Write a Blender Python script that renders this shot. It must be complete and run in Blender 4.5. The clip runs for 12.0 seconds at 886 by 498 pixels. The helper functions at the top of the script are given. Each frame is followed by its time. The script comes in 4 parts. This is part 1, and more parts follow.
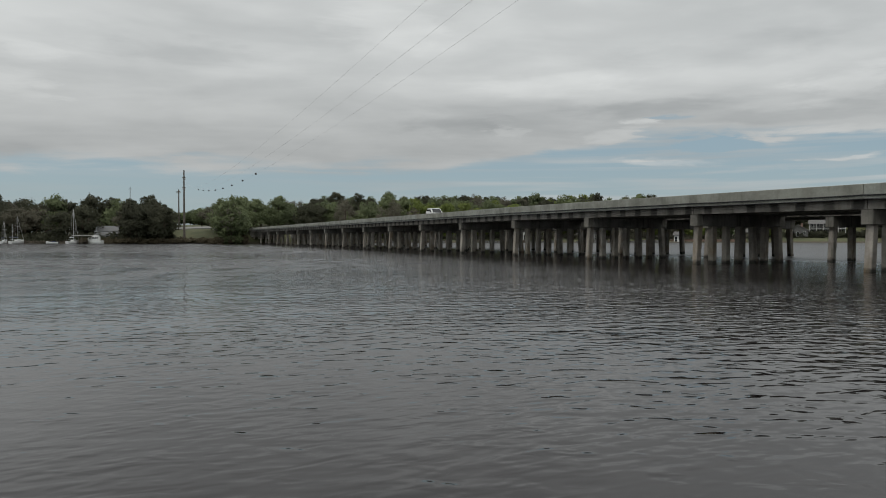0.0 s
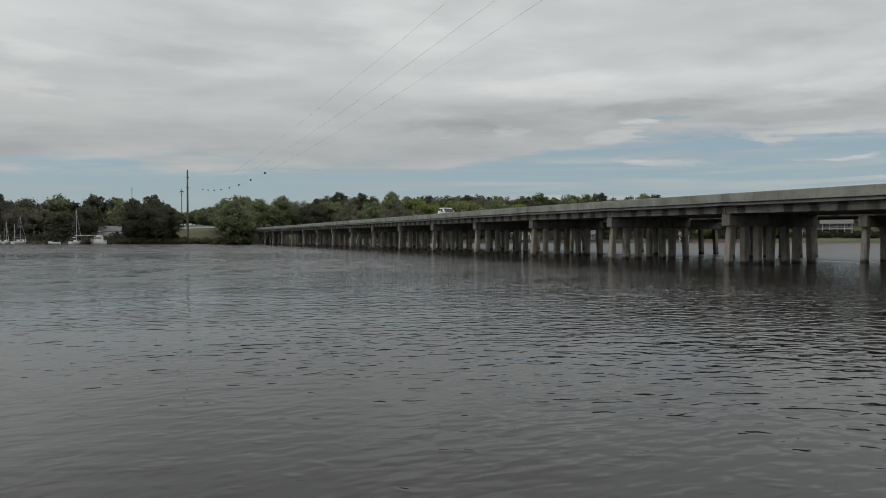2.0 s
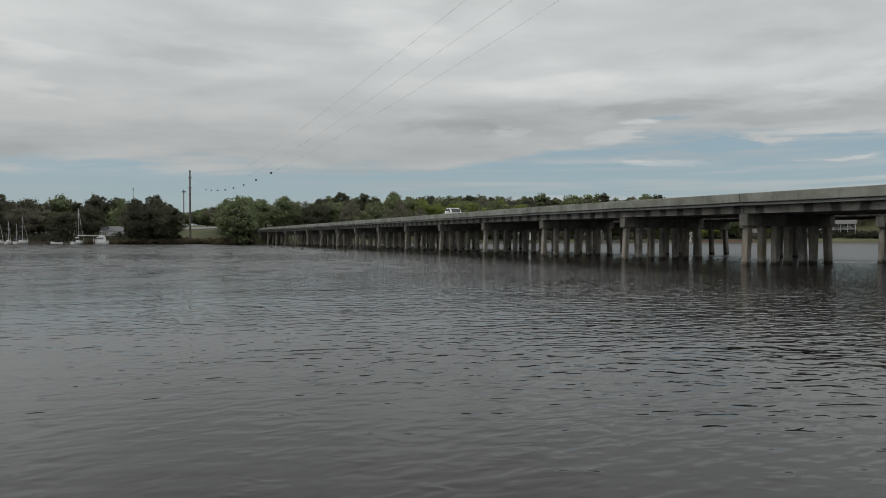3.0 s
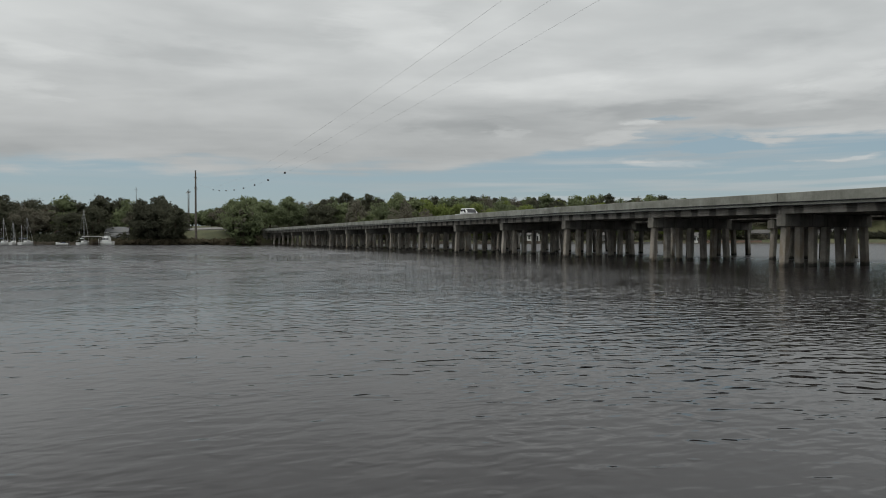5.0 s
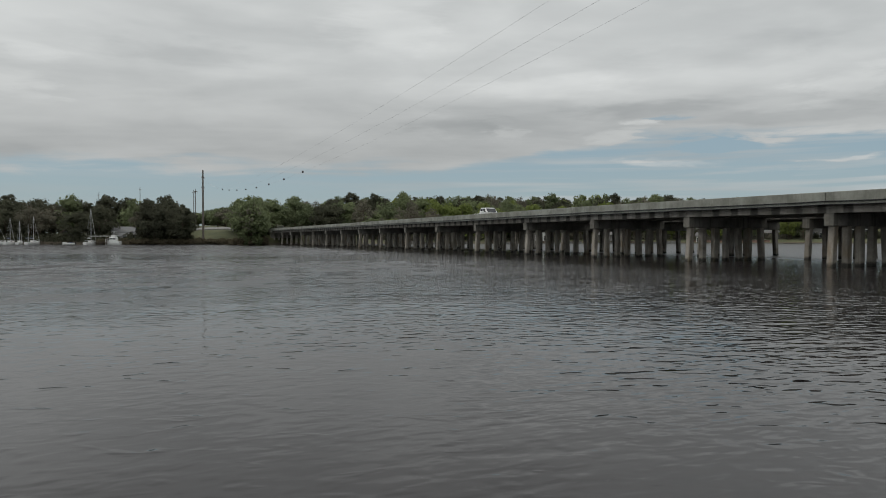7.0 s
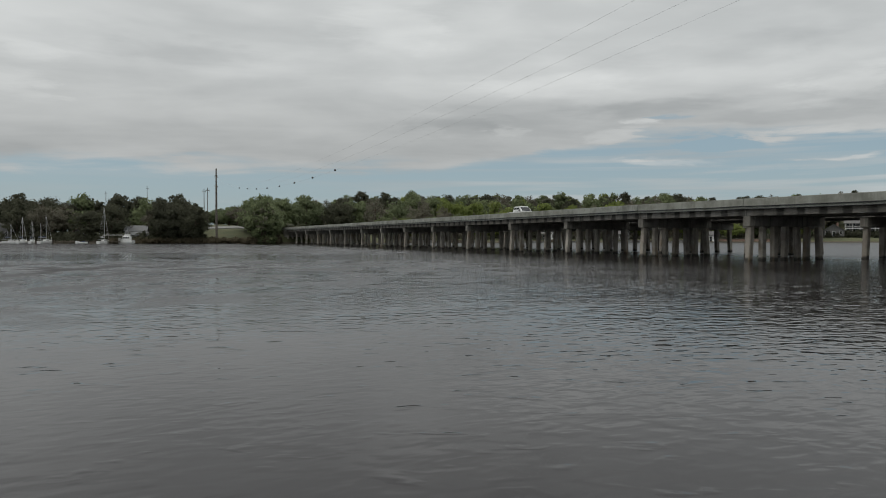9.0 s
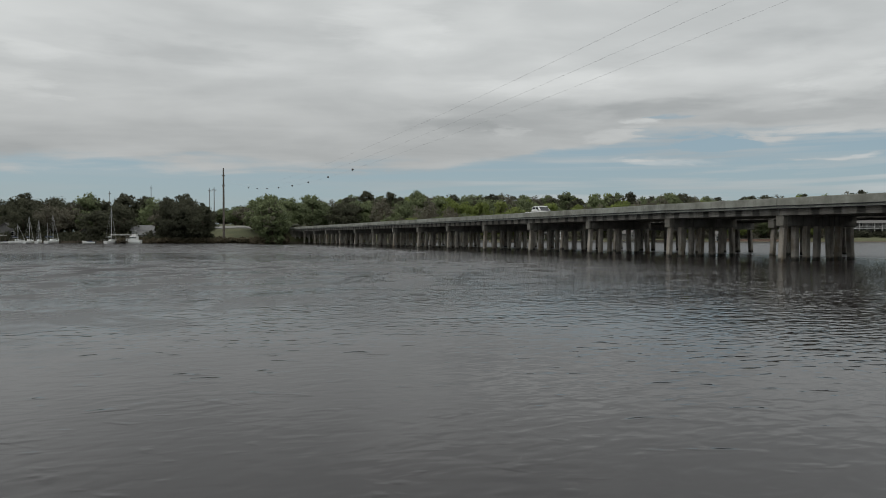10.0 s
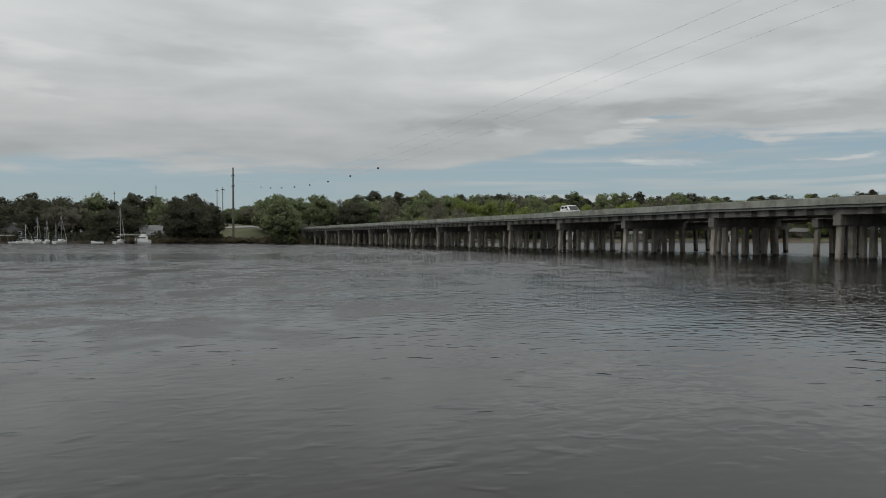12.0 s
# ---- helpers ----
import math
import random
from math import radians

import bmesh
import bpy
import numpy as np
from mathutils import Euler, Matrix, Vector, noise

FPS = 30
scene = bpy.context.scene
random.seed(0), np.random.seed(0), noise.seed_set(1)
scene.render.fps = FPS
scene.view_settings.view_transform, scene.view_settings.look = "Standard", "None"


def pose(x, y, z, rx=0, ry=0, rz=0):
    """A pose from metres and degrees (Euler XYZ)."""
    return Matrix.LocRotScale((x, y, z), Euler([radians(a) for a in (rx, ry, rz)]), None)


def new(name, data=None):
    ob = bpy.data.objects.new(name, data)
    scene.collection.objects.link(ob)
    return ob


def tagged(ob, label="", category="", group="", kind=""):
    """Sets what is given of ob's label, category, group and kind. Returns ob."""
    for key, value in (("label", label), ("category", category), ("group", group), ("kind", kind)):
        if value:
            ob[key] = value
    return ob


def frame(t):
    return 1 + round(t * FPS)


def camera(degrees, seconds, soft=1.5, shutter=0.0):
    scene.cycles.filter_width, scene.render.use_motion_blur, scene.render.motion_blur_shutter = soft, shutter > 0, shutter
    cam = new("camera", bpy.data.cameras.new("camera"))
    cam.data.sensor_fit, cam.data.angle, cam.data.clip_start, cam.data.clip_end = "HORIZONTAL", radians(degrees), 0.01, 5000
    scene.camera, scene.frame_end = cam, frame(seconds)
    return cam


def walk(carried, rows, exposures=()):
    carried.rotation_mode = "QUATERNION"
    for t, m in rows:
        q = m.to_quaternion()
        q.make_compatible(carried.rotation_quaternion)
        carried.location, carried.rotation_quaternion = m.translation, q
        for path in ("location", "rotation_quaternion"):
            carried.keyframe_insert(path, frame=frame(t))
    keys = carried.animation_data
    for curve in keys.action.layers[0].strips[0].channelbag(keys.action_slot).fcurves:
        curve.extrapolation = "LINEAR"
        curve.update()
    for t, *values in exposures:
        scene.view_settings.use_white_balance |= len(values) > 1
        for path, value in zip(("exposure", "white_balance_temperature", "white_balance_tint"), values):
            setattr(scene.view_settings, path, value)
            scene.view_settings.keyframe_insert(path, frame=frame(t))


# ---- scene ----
SPAN = 13.85          # bent to bent
PATH = [
    (0.0, -40.29, -54.35, 24.748, 0.943), (0.5, -40.48, -53.76, 24.749, 0.944),
    (1.0, -40.70, -53.19, 24.749, 0.944), (1.5, -40.97, -52.64, 24.749, 0.941),
    (2.0, -41.28, -52.11, 24.749, 0.935), (2.5, -41.63, -51.61, 24.748, 0.925),
    (3.0, -42.01, -51.12, 24.747, 0.912), (3.5, -42.41, -50.64, 24.747, 0.897),
    (4.0, -42.83, -50.16, 24.746, 0.882), (4.5, -43.25, -49.68, 24.746, 0.869),
    (5.0, -43.68, -49.20, 24.746, 0.859), (5.5, -44.13, -48.71, 24.746, 0.855),
    (6.0, -44.62, -48.19, 24.747, 0.856), (6.5, -45.19, -47.63, 24.748, 0.863),
    (7.0, -45.89, -47.00, 24.750, 0.877), (7.5, -46.75, -46.30, 24.751, 0.896),
    (8.0, -47.73, -45.54, 24.751, 0.919), (8.5, -48.82, -44.74, 24.752, 0.941),
    (9.0, -49.95, -43.93, 24.751, 0.960), (9.5, -51.08, -43.12, 24.750, 0.972),
    (10.0, -52.13, -42.31, 24.749, 0.979), (10.5, -53.03, -41.49, 24.749, 0.982),
    (11.0, -53.77, -40.64, 24.750, 0.982), (11.5, -54.36, -39.77, 24.751, 0.980),
    (12.0, -54.85, -38.87, 24.752, 0.977),
]
EYE_HEIGHT = 2.07
cam = camera(65.9, 12.0, 1.0)
walk(cam, [(t, pose(x, y, EYE_HEIGHT, 90 - tilt, 0, -yaw)) for t, x, y, yaw, tilt in PATH], [(0.0, 0.0), (12.0, 0.0)])


# ---- node helpers ----
def link(nt, a, b):
    nt.links.new(a, b)


def math_node(nt, operation, a, b=None, c=None, clamp=False):
    n = nt.nodes.new("ShaderNodeMath")
    n.operation, n.use_clamp = operation, clamp
    for i, v in enumerate((a, b, c)):
        if v is None:
            continue
        if isinstance(v, (int, float)):
            n.inputs[i].default_value = v
        else:
            nt.links.new(v, n.inputs[i])
    return n.outputs[0]


def mix_color(nt, fac, a, b, blend="MIX"):
    n = nt.nodes.new("ShaderNodeMix")
    n.data_type, n.blend_type = "RGBA", blend
    for sock, v in ((n.inputs[0], fac), (n.inputs[6], a), (n.inputs[7], b)):
        if isinstance(v, (int, float)):
            sock.default_value = v
        elif isinstance(v, tuple):
            sock.default_value = (*v, 1) if len(v) == 3 else v
        else:
            nt.links.new(v, sock)
    return n.outputs[2]


def ramp(nt, fac, lo, hi, smooth=True):
    n = nt.nodes.new("ShaderNodeMapRange")
    n.interpolation_type = "SMOOTHSTEP" if smooth else "LINEAR"
    n.inputs[1].default_value, n.inputs[2].default_value = lo, hi
    nt.links.new(fac, n.inputs[0])
    return n.outputs[0]


def noise_tex(nt, vec, scale, detail=4.0, rough=0.55, distort=0.0):
    n = nt.nodes.new("ShaderNodeTexNoise")
    n.inputs["Scale"].default_value, n.inputs["Detail"].default_value = scale, detail
    n.inputs["Roughness"].default_value, n.inputs["Distortion"].default_value = rough, distort
    if vec is not None:
        nt.links.new(vec, n.inputs["Vector"])
    return n.outputs["Fac"]


def mapping(nt, vec, scale=(1, 1, 1), rot=(0, 0, 0), loc=(0, 0, 0)):
    n = nt.nodes.new("ShaderNodeMapping")
    n.inputs["Scale"].default_value, n.inputs["Rotation"].default_value, n.inputs["Location"].default_value = scale, rot, loc
    nt.links.new(vec, n.inputs["Vector"])
    return n.outputs[0]


# ---- sky and sun ----
SUN_ELEVATION, SUN_AZIMUTH = 66.0, 285.0      # degrees; azimuth clockwise from +y


# cloud forms: azimuth in degrees, sine of the elevation, half widths, and how much lighter or darker
CLOUD_TONES = [
    (33.0, 0.211, 7.2, 0.019, 0.31), (55.7, 0.189, 4.2, 0.024, 0.34), (40.7, 0.177, 8.0, 0.012, -0.31), (26.4, 0.163, 4.6, 0.025, -0.25),
    (30.2, 0.155, 1.5, 0.012, 0.12), (50.2, 0.160, 7.6, 0.010, -0.22), (20.3, 0.293, 4.9, 0.037, 0.25), (5.0, 0.245, 7.2, 0.016, -0.25),
    (-6.9, 0.188, 2.7, 0.018, 0.25), (-6.9, 0.227, 3.4, 0.016, 0.22), (46.6, 0.244, 8.3, 0.022, -0.19), (41.1, 0.159, 1.8, 0.007, 0.40),
    (38.7, 0.142, 2.3, 0.009, 0.24), (53.2, 0.134, 5.7, 0.009, 0.25), (30.2, 0.152, 1.7, 0.012, 0.14), (42.9, 0.102, 4.2, 0.006, 0.40),
    (55.7, 0.100, 3.0, 0.004, 0.30)]
# wisps under the deck (+) and blue gaps in it (-)
CLOUD_WISPS = [
    (41.1, 0.159, 1.6, 0.007, 1.20), (38.7, 0.142, 2.1, 0.009, 0.90), (53.2, 0.134, 5.7, 0.008, 0.80), (42.9, 0.102, 4.2, 0.006, 0.60),
    (55.7, 0.100, 3.0, 0.004, 0.70), (30.2, 0.131, 4.6, 0.010, 0.60), (46.4, 0.130, 3.4, 0.010, -1.20), (43.3, 0.166, 2.3, 0.004, -0.70),
    (52.5, 0.089, 6.1, 0.007, -0.30)]


def cloud_forms(nt, azimuth, z, forms):
    """The sum of soft-edged ellipses on the sky."""
    total = None
    for a, h, wa, wh, k in forms:
        u = math_node(nt, "DIVIDE", math_node(nt, "SUBTRACT", azimuth, radians(a)), radians(wa))
        w = math_node(nt, "DIVIDE", math_node(nt, "SUBTRACT", z, h), wh)
        d = math_node(nt, "SQRT", math_node(nt, "ADD", math_node(nt, "MULTIPLY", u, u), math_node(nt, "MULTIPLY", w, w)))
        one = math_node(nt, "MULTIPLY", math_node(nt, "SUBTRACT", 1.0, ramp(nt, d, 0.3, 1.3)), k)
        total = one if total is None else math_node(nt, "ADD", total, one)
    return total


def build_world():
    world = bpy.data.worlds.new("overcast_sky")
    scene.world = world
    world.use_nodes = True
    nt = world.node_tree
    nt.nodes.clear()
    out = nt.nodes.new("ShaderNodeOutputWorld")
    back = nt.nodes.new("ShaderNodeBackground")
    back.inputs["Strength"].default_value = 0.1
    sky = nt.nodes.new("ShaderNodeTexSky")
    sky.sky_type, sky.sun_disc = "NISHITA", False
    sky.sun_elevation, sky.sun_rotation = radians(SUN_ELEVATION), radians(SUN_AZIMUTH)
    sky.air_density, sky.dust_density = 1.0, 1.5
    co = nt.nodes.new("ShaderNodeTexCoord").outputs["Generated"]
    sep = nt.nodes.new("ShaderNodeSeparateXYZ")
    link(nt, co, sep.inputs[0])
    x, y, z = sep.outputs
    up = math_node(nt, "MAXIMUM", z, 0.0)
    # cloud sheet seen in perspective: the direction met with a level plane
    den = math_node(nt, "ADD", up, 0.07)
    comb = nt.nodes.new("ShaderNodeCombineXYZ")
    link(nt, math_node(nt, "DIVIDE", x, den), comb.inputs[0])
    link(nt, math_node(nt, "DIVIDE", y, den), comb.inputs[1])
    plane = mapping(nt, comb.outputs[0], (1, 1, 1), (0, 0, radians(25)))
    streak = mapping(nt, plane, (0.5, 1.0, 1.0), (0, 0, 0), (3.1, 1.7, 0))
    big = noise_tex(nt, streak, 0.6, 3, 0.5, 0.25)
    fine = noise_tex(nt, streak, 1.7, 5, 0.55, 0.25)
    # edge of the cloud deck, higher to the east
    east = ramp(nt, x, 0.3, 0.7)
    edge = math_node(nt, "ADD", math_node(nt, "MULTIPLY", east, 0.04), 0.094)
    tuft = noise_tex(nt, mapping(nt, co, (4.0, 4.0, 22.0), (0, 0, 0), (2.7, 0.2, 0.4)), 1.7, 4, 0.55, 0.3)
    wob = math_node(nt, "ADD", math_node(nt, "MULTIPLY", math_node(nt, "SUBTRACT", fine, 0.5), 0.055), math_node(nt, "MULTIPLY", math_node(nt, "SUBTRACT", tuft, 0.5), 0.07))
    over = math_node(nt, "SUBTRACT", math_node(nt, "ADD", z, wob), edge)
    deck = ramp(nt, over, -0.012, 0.018)
    # thin streaks under the deck, towards the east
    low = mapping(nt, co, (2.2, 2.2, 60.0), (0, 0, 0), (0.4, 0, 0.3))
    thin = ramp(nt, noise_tex(nt, low, 1.3, 4, 0.5, 0.3), 0.42, 0.66)
    thin = math_node(nt, "MULTIPLY", thin, math_node(nt, "ADD", math_node(nt, "MULTIPLY", ramp(nt, x, 0.15, 0.6), 0.45), 0.13))
    cover = math_node(nt, "MAXIMUM", deck, thin)
    # ragged cloud forms, bent by the same noise
    curl = noise_tex(nt, mapping(nt, co, (5.0, 5.0, 26.0), (0, 0, 0), (1.2, 4.1, 0.9)), 2.2, 6, 0.65, 0.4)
    bend = math_node(nt, "SUBTRACT", curl, 0.5)
    azimuth = math_node(nt, "ADD", math_node(nt, "ARCTAN2", x, y), math_node(nt, "MULTIPLY", bend, 0.22))
    height = math_node(nt, "ADD", z, math_node(nt, "MULTIPLY", math_node(nt, "SUBTRACT", tuft, 0.5), 0.045))
    wisps = math_node(nt, "MULTIPLY", cloud_forms(nt, azimuth, height, CLOUD_WISPS), ramp(nt, curl, 0.2, 0.6))
    cover = math_node(nt, "ADD", cover, wisps, clamp=True)
    # cloud brightness, growing to the zenith as under any overcast
    puff = noise_tex(nt, mapping(nt, co, (4.0, 4.0, 15.0), (0, 0, 0), (0.7, 0.2, 1.4)), 1.2, 4, 0.5, 0.2)
    tone = math_node(nt, "ADD", math_node(nt, "MULTIPLY", ramp(nt, big, 0.3, 0.7), 0.28), math_node(nt, "MULTIPLY", ramp(nt, fine, 0.3, 0.7), 0.2))
    tone = math_node(nt, "ADD", tone, math_node(nt, "ADD", math_node(nt, "MULTIPLY", ramp(nt, puff, 0.3, 0.7), 0.32), 0.11))
    tone = math_node(nt, "ADD", tone, cloud_forms(nt, azimuth, height, CLOUD_TONES), clamp=True)
    cloud = mix_color(nt, tone, (3.9, 4.1, 4.15), (6.95, 7.15, 7.1))
    lift = math_node(nt, "ADD", math_node(nt, "MULTIPLY", ramp(nt, up, 0.3, 1.0, False), 0.9), math_node(nt, "ADD", math_node(nt, "MULTIPLY", ramp(nt, x, 0.3, 0.9), 0.12), math_node(nt, "ADD", math_node(nt, "MULTIPLY", ramp(nt, up, 0.12, 0.27), 0.22), 0.77)))
    n = nt.nodes.new("ShaderNodeVectorMath")
    n.operation = "SCALE"
    link(nt, cloud, n.inputs[0])
    link(nt, lift, n.inputs[3])
    haze = mix_color(nt, ramp(nt, up, 0.0, 0.12, False), (3.4, 4.3, 4.65), (2.85, 3.85, 4.4))
    blue = mix_color(nt, 0.75, sky.outputs[0], haze)
    col = mix_color(nt, cover, blue, n.outputs[0])
    link(nt, col, back.inputs["Color"])
    link(nt, back.outputs[0], out.inputs[0])


build_world()
sun = new("sun", bpy.data.lights.new("sun", "SUN"))
sun.data.energy, sun.data.angle, sun.data.color = 0.8, radians(16), (1.0, 0.96, 0.9)
sun.matrix_world = pose(0, 0, 120, 90 - SUN_ELEVATION, 0, 180 - SUN_AZIMUTH)


# ---- materials ----
def material(name, rough=0.8, metal=0.0):
    m = bpy.data.materials.new(name)
    m.use_nodes = True
    nt = m.node_tree
    b = nt.nodes["Principled BSDF"]
    b.inputs["Roughness"].default_value, b.inputs["Metallic"].default_value = rough, metal
    return m, nt, b


def coords(nt, which="Object"):
    return nt.nodes.new("ShaderNodeTexCoord").outputs[which]


def world_pos(nt):
    return nt.nodes.new("ShaderNodeNewGeometry").outputs["Position"]


def bump(nt, b, height, strength, dist):
    n = nt.nodes.new("ShaderNodeBump")
    n.inputs["Strength"].default_value, n.inputs["Distance"].default_value = strength, dist
    link(nt, height, n.inputs["Height"])
    link(nt, n.outputs[0], b.inputs["Normal"])


def plain(name, color, rough=0.6, metal=0.0, vary=0.25, scale=3.0, rise=0.3):
    """A painted or cast surface with blotches and fine grain."""
    m, nt, b = material(name, rough, metal)
    p = coords(nt)
    a = noise_tex(nt, p, scale, 5, 0.6)
    dark = tuple(c * (1 - vary) for c in color)
    light = tuple(min(1.0, c * (1 + vary * 0.6)) for c in color)
    link(nt, mix_color(nt, ramp(nt, a, 0.3, 0.7), dark, light), b.inputs["Base Color"])
    bump(nt, b, noise_tex(nt, p, scale * 9, 3), rise, 0.01)
    return m


def concrete(name, color, streaks=0.5, spotted=False, tide=False):
    m, nt, b = material(name, 0.9)
    p = world_pos(nt)
    o = coords(nt)
    blot = noise_tex(nt, p, 0.6, 6, 0.65)
    grain = noise_tex(nt, p, 9.0, 4, 0.6)
    run = noise_tex(nt, mapping(nt, p, (2.6, 2.6, 0.22)), 1.4, 5, 0.6, 0.2)
    dark = tuple(c * 0.55 for c in color)
    light = tuple(c * 1.22 for c in color)
    col = mix_color(nt, ramp(nt, blot, 0.3, 0.7), dark, light)
    col = mix_color(nt, math_node(nt, "MULTIPLY", ramp(nt, run, 0.5, 0.72), streaks), col, (0.07, 0.062, 0.052))
    col = mix_color(nt, math_node(nt, "MULTIPLY", ramp(nt, grain, 0.4, 0.75), 0.25), col, dark)
    rnd = nt.nodes.new("ShaderNodeObjectInfo").outputs["Random"]
    col = mix_color(nt, math_node(nt, "MULTIPLY", rnd, 0.3), col, tuple(c * g for c, g in zip(color, (0.72, 0.66, 0.56))))
    sep = nt.nodes.new("ShaderNodeSeparateXYZ")
    link(nt, o, sep.inputs[0])
    if spotted:
        # soft dark spots along the girder, one every two metres
        warped = math_node(nt, "ADD", sep.outputs[1], math_node(nt, "MULTIPLY", math_node(nt, "SUBTRACT", noise_tex(nt, p, 1.7, 3), 0.5), 0.55))
        ph = math_node(nt, "FRACT", math_node(nt, "DIVIDE", math_node(nt, "ADD", warped, 1.45 + 0.985), SPAN / 7))
        off = math_node(nt, "ABSOLUTE", math_node(nt, "SUBTRACT", ph, 0.5))
        spot = math_node(nt, "SUBTRACT", 1.0, ramp(nt, off, 0.13, 0.25))
        spot = math_node(nt, "MULTIPLY", spot, ramp(nt, noise_tex(nt, mapping(nt, p, (0.5, 0.5, 0.3)), 1.0, 2), 0.25, 0.5))
        col = mix_color(nt, math_node(nt, "MULTIPLY", spot, 0.8), col, (0.022, 0.02, 0.018))
    if tide:
        wz = nt.nodes.new("ShaderNodeSeparateXYZ")
        link(nt, p, wz.inputs[0])
        level = math_node(nt, "ADD", wz.outputs[2], math_node(nt, "MULTIPLY", math_node(nt, "SUBTRACT", noise_tex(nt, p, 2.2, 4), 0.5), 0.5))
        wet = math_node(nt, "SUBTRACT", 1.0, ramp(nt, level, 0.1, 0.42))
        col = mix_color(nt, math_node(nt, "MULTIPLY", wet, 0.9), col, (0.022, 0.021, 0.017))
        rust = math_node(nt, "MULTIPLY", ramp(nt, noise_tex(nt, mapping(nt, p, (1.0, 1.0, 0.35)), 1.1, 4), 0.52, 0.68), 0.55)
        col = mix_color(nt, rust, col, (0.21, 0.15, 0.085))
    link(nt, col, b.inputs["Base Color"])
    bump(nt, b, grain, 0.35, 0.02)
    return m


def water_material():
    m, nt, b = material("river_water", 0.03)
    p = world_pos(nt)
    b.inputs["Base Color"].default_value = (0.0115, 0.0092, 0.0098, 1)
    b.inputs["IOR"].default_value = 1.333
    rot = (0, 0, radians(24))
    swell = noise_tex(nt, mapping(nt, p, (0.5, 1.0, 1.0), rot), 0.4, 2, 0.5, 0.3)
    chop = noise_tex(nt, mapping(nt, p, (0.72, 1.0, 1.0), (0, 0, radians(22)), (5, 3, 0)), 3.5, 1.2, 0.4, 0.4)
    fine = noise_tex(nt, mapping(nt, p, (0.42, 1.0, 1.0), (0, 0, radians(25)), (1, 8, 0)), 4.6, 1.0, 0.5, 0.3)
    gust = ramp(nt, noise_tex(nt, mapping(nt, p, (0.5, 1.0, 1.0), rot), 0.05, 2, 0.5, 0.3), 0.35, 0.65)
    # open water up the river and behind the bridges is more ruffled by the wind
    sep = nt.nodes.new("ShaderNodeSeparateXYZ")
    link(nt, p, sep.inputs[0])
    open_water = math_node(nt, "MAXIMUM", ramp(nt, math_node(nt, "SUBTRACT", math_node(nt, "MULTIPLY", sep.outputs[1], 0.8), math_node(nt, "MULTIPLY", sep.outputs[0], 0.6)), -8.0, 38.0), ramp(nt, sep.outputs[0], 12.0, 26.0))
    wind = math_node(nt, "ADD", math_node(nt, "MULTIPLY", ramp(nt, sep.outputs[0], -62.0, -16.0), 1.1), math_node(nt, "MULTIPLY", open_water, 0.7))
    h = math_node(nt, "ADD", math_node(nt, "MULTIPLY", swell, 0.012), math_node(nt, "MULTIPLY", chop, 0.018))
    nt_x = sep.outputs[0]
    crest = noise_tex(nt, mapping(nt, mapping(nt, p, (1, 1, 1), rot), (0.4, 1.0, 1.0), (0, 0, 0), (7, 1, 0)), 2.4, 1.5, 0.45, 0.35)
    h = math_node(nt, "ADD", h, math_node(nt, "MULTIPLY", math_node(nt, "MULTIPLY", crest, math_node(nt, "ADD", math_node(nt, "MULTIPLY", ramp(nt, nt_x, -52.0, -24.0), 0.9), 0.1)), 0.024))
    flaw = ramp(nt, noise_tex(nt, mapping(nt, p, (0.5, 1.0, 1.0), rot, (9, 4, 0)), 0.22, 3, 0.55, 0.3), 0.36, 0.6)
    h = math_node(nt, "ADD", h, math_node(nt, "MULTIPLY", math_node(nt, "MULTIPLY", fine, flaw), 0.02))
    h = math_node(nt, "MULTIPLY", h, math_node(nt, "ADD", math_node(nt, "MULTIPLY", gust, 0.4), math_node(nt, "ADD", wind, 0.16)))
    # slightly calmer in the lee along the bridge columns
    lee = math_node(nt, "MULTIPLY", ramp(nt, sep.outputs[0], -12.0, -5.0), math_node(nt, "SUBTRACT", 1.0, ramp(nt, sep.outputs[0], 12.0, 18.0)))
    h = math_node(nt, "MULTIPLY", h, math_node(nt, "SUBTRACT", 1.0, math_node(nt, "MULTIPLY", lee, 0.1)))
    # short cross ripples round the columns
    cross = noise_tex(nt, mapping(nt, p, (1.0, 1.2, 1.0), (0, 0, radians(-20)), (3, 9, 0)), 3.2, 2, 0.5, 0.4)
    h = math_node(nt, "ADD", h, math_node(nt, "MULTIPLY", math_node(nt, "MULTIPLY", cross, math_node(nt, "SUBTRACT", ramp(nt, sep.outputs[0], -28.0, -14.0), math_node(nt, "MULTIPLY", lee, 0.15))), 0.035))
    # scattered single ripples on the calm stretch
    level = mapping(nt, mapping(nt, p, (1, 1, 1), rot), (0.42, 1.0, 1.0), (0, 0, 0), (2, 6, 0))
    lens = ramp(nt, noise_tex(nt, mapping(nt, level, (1.35, 1.0, 1.0)), 2.4, 2, 0.5, 0.3), 0.58, 0.8)
    h = math_node(nt, "ADD", h, math_node(nt, "MULTIPLY", math_node(nt, "MULTIPLY", lens, math_node(nt, "ADD", math_node(nt, "MULTIPLY", ramp(nt, sep.outputs[0], -44.0, -28.0), 0.45), 0.55)), 0.014))
    # the reach beyond the bridges lies a little calmer
    beyond = ramp(nt, sep.outputs[0], 12.0, 18.0)
    h = math_node(nt, "MULTIPLY", h, math_node(nt, "SUBTRACT", 1.0, math_node(nt, "MULTIPLY", beyond, 0.1)))
    bump(nt, b, h, 1.0, 1.0)
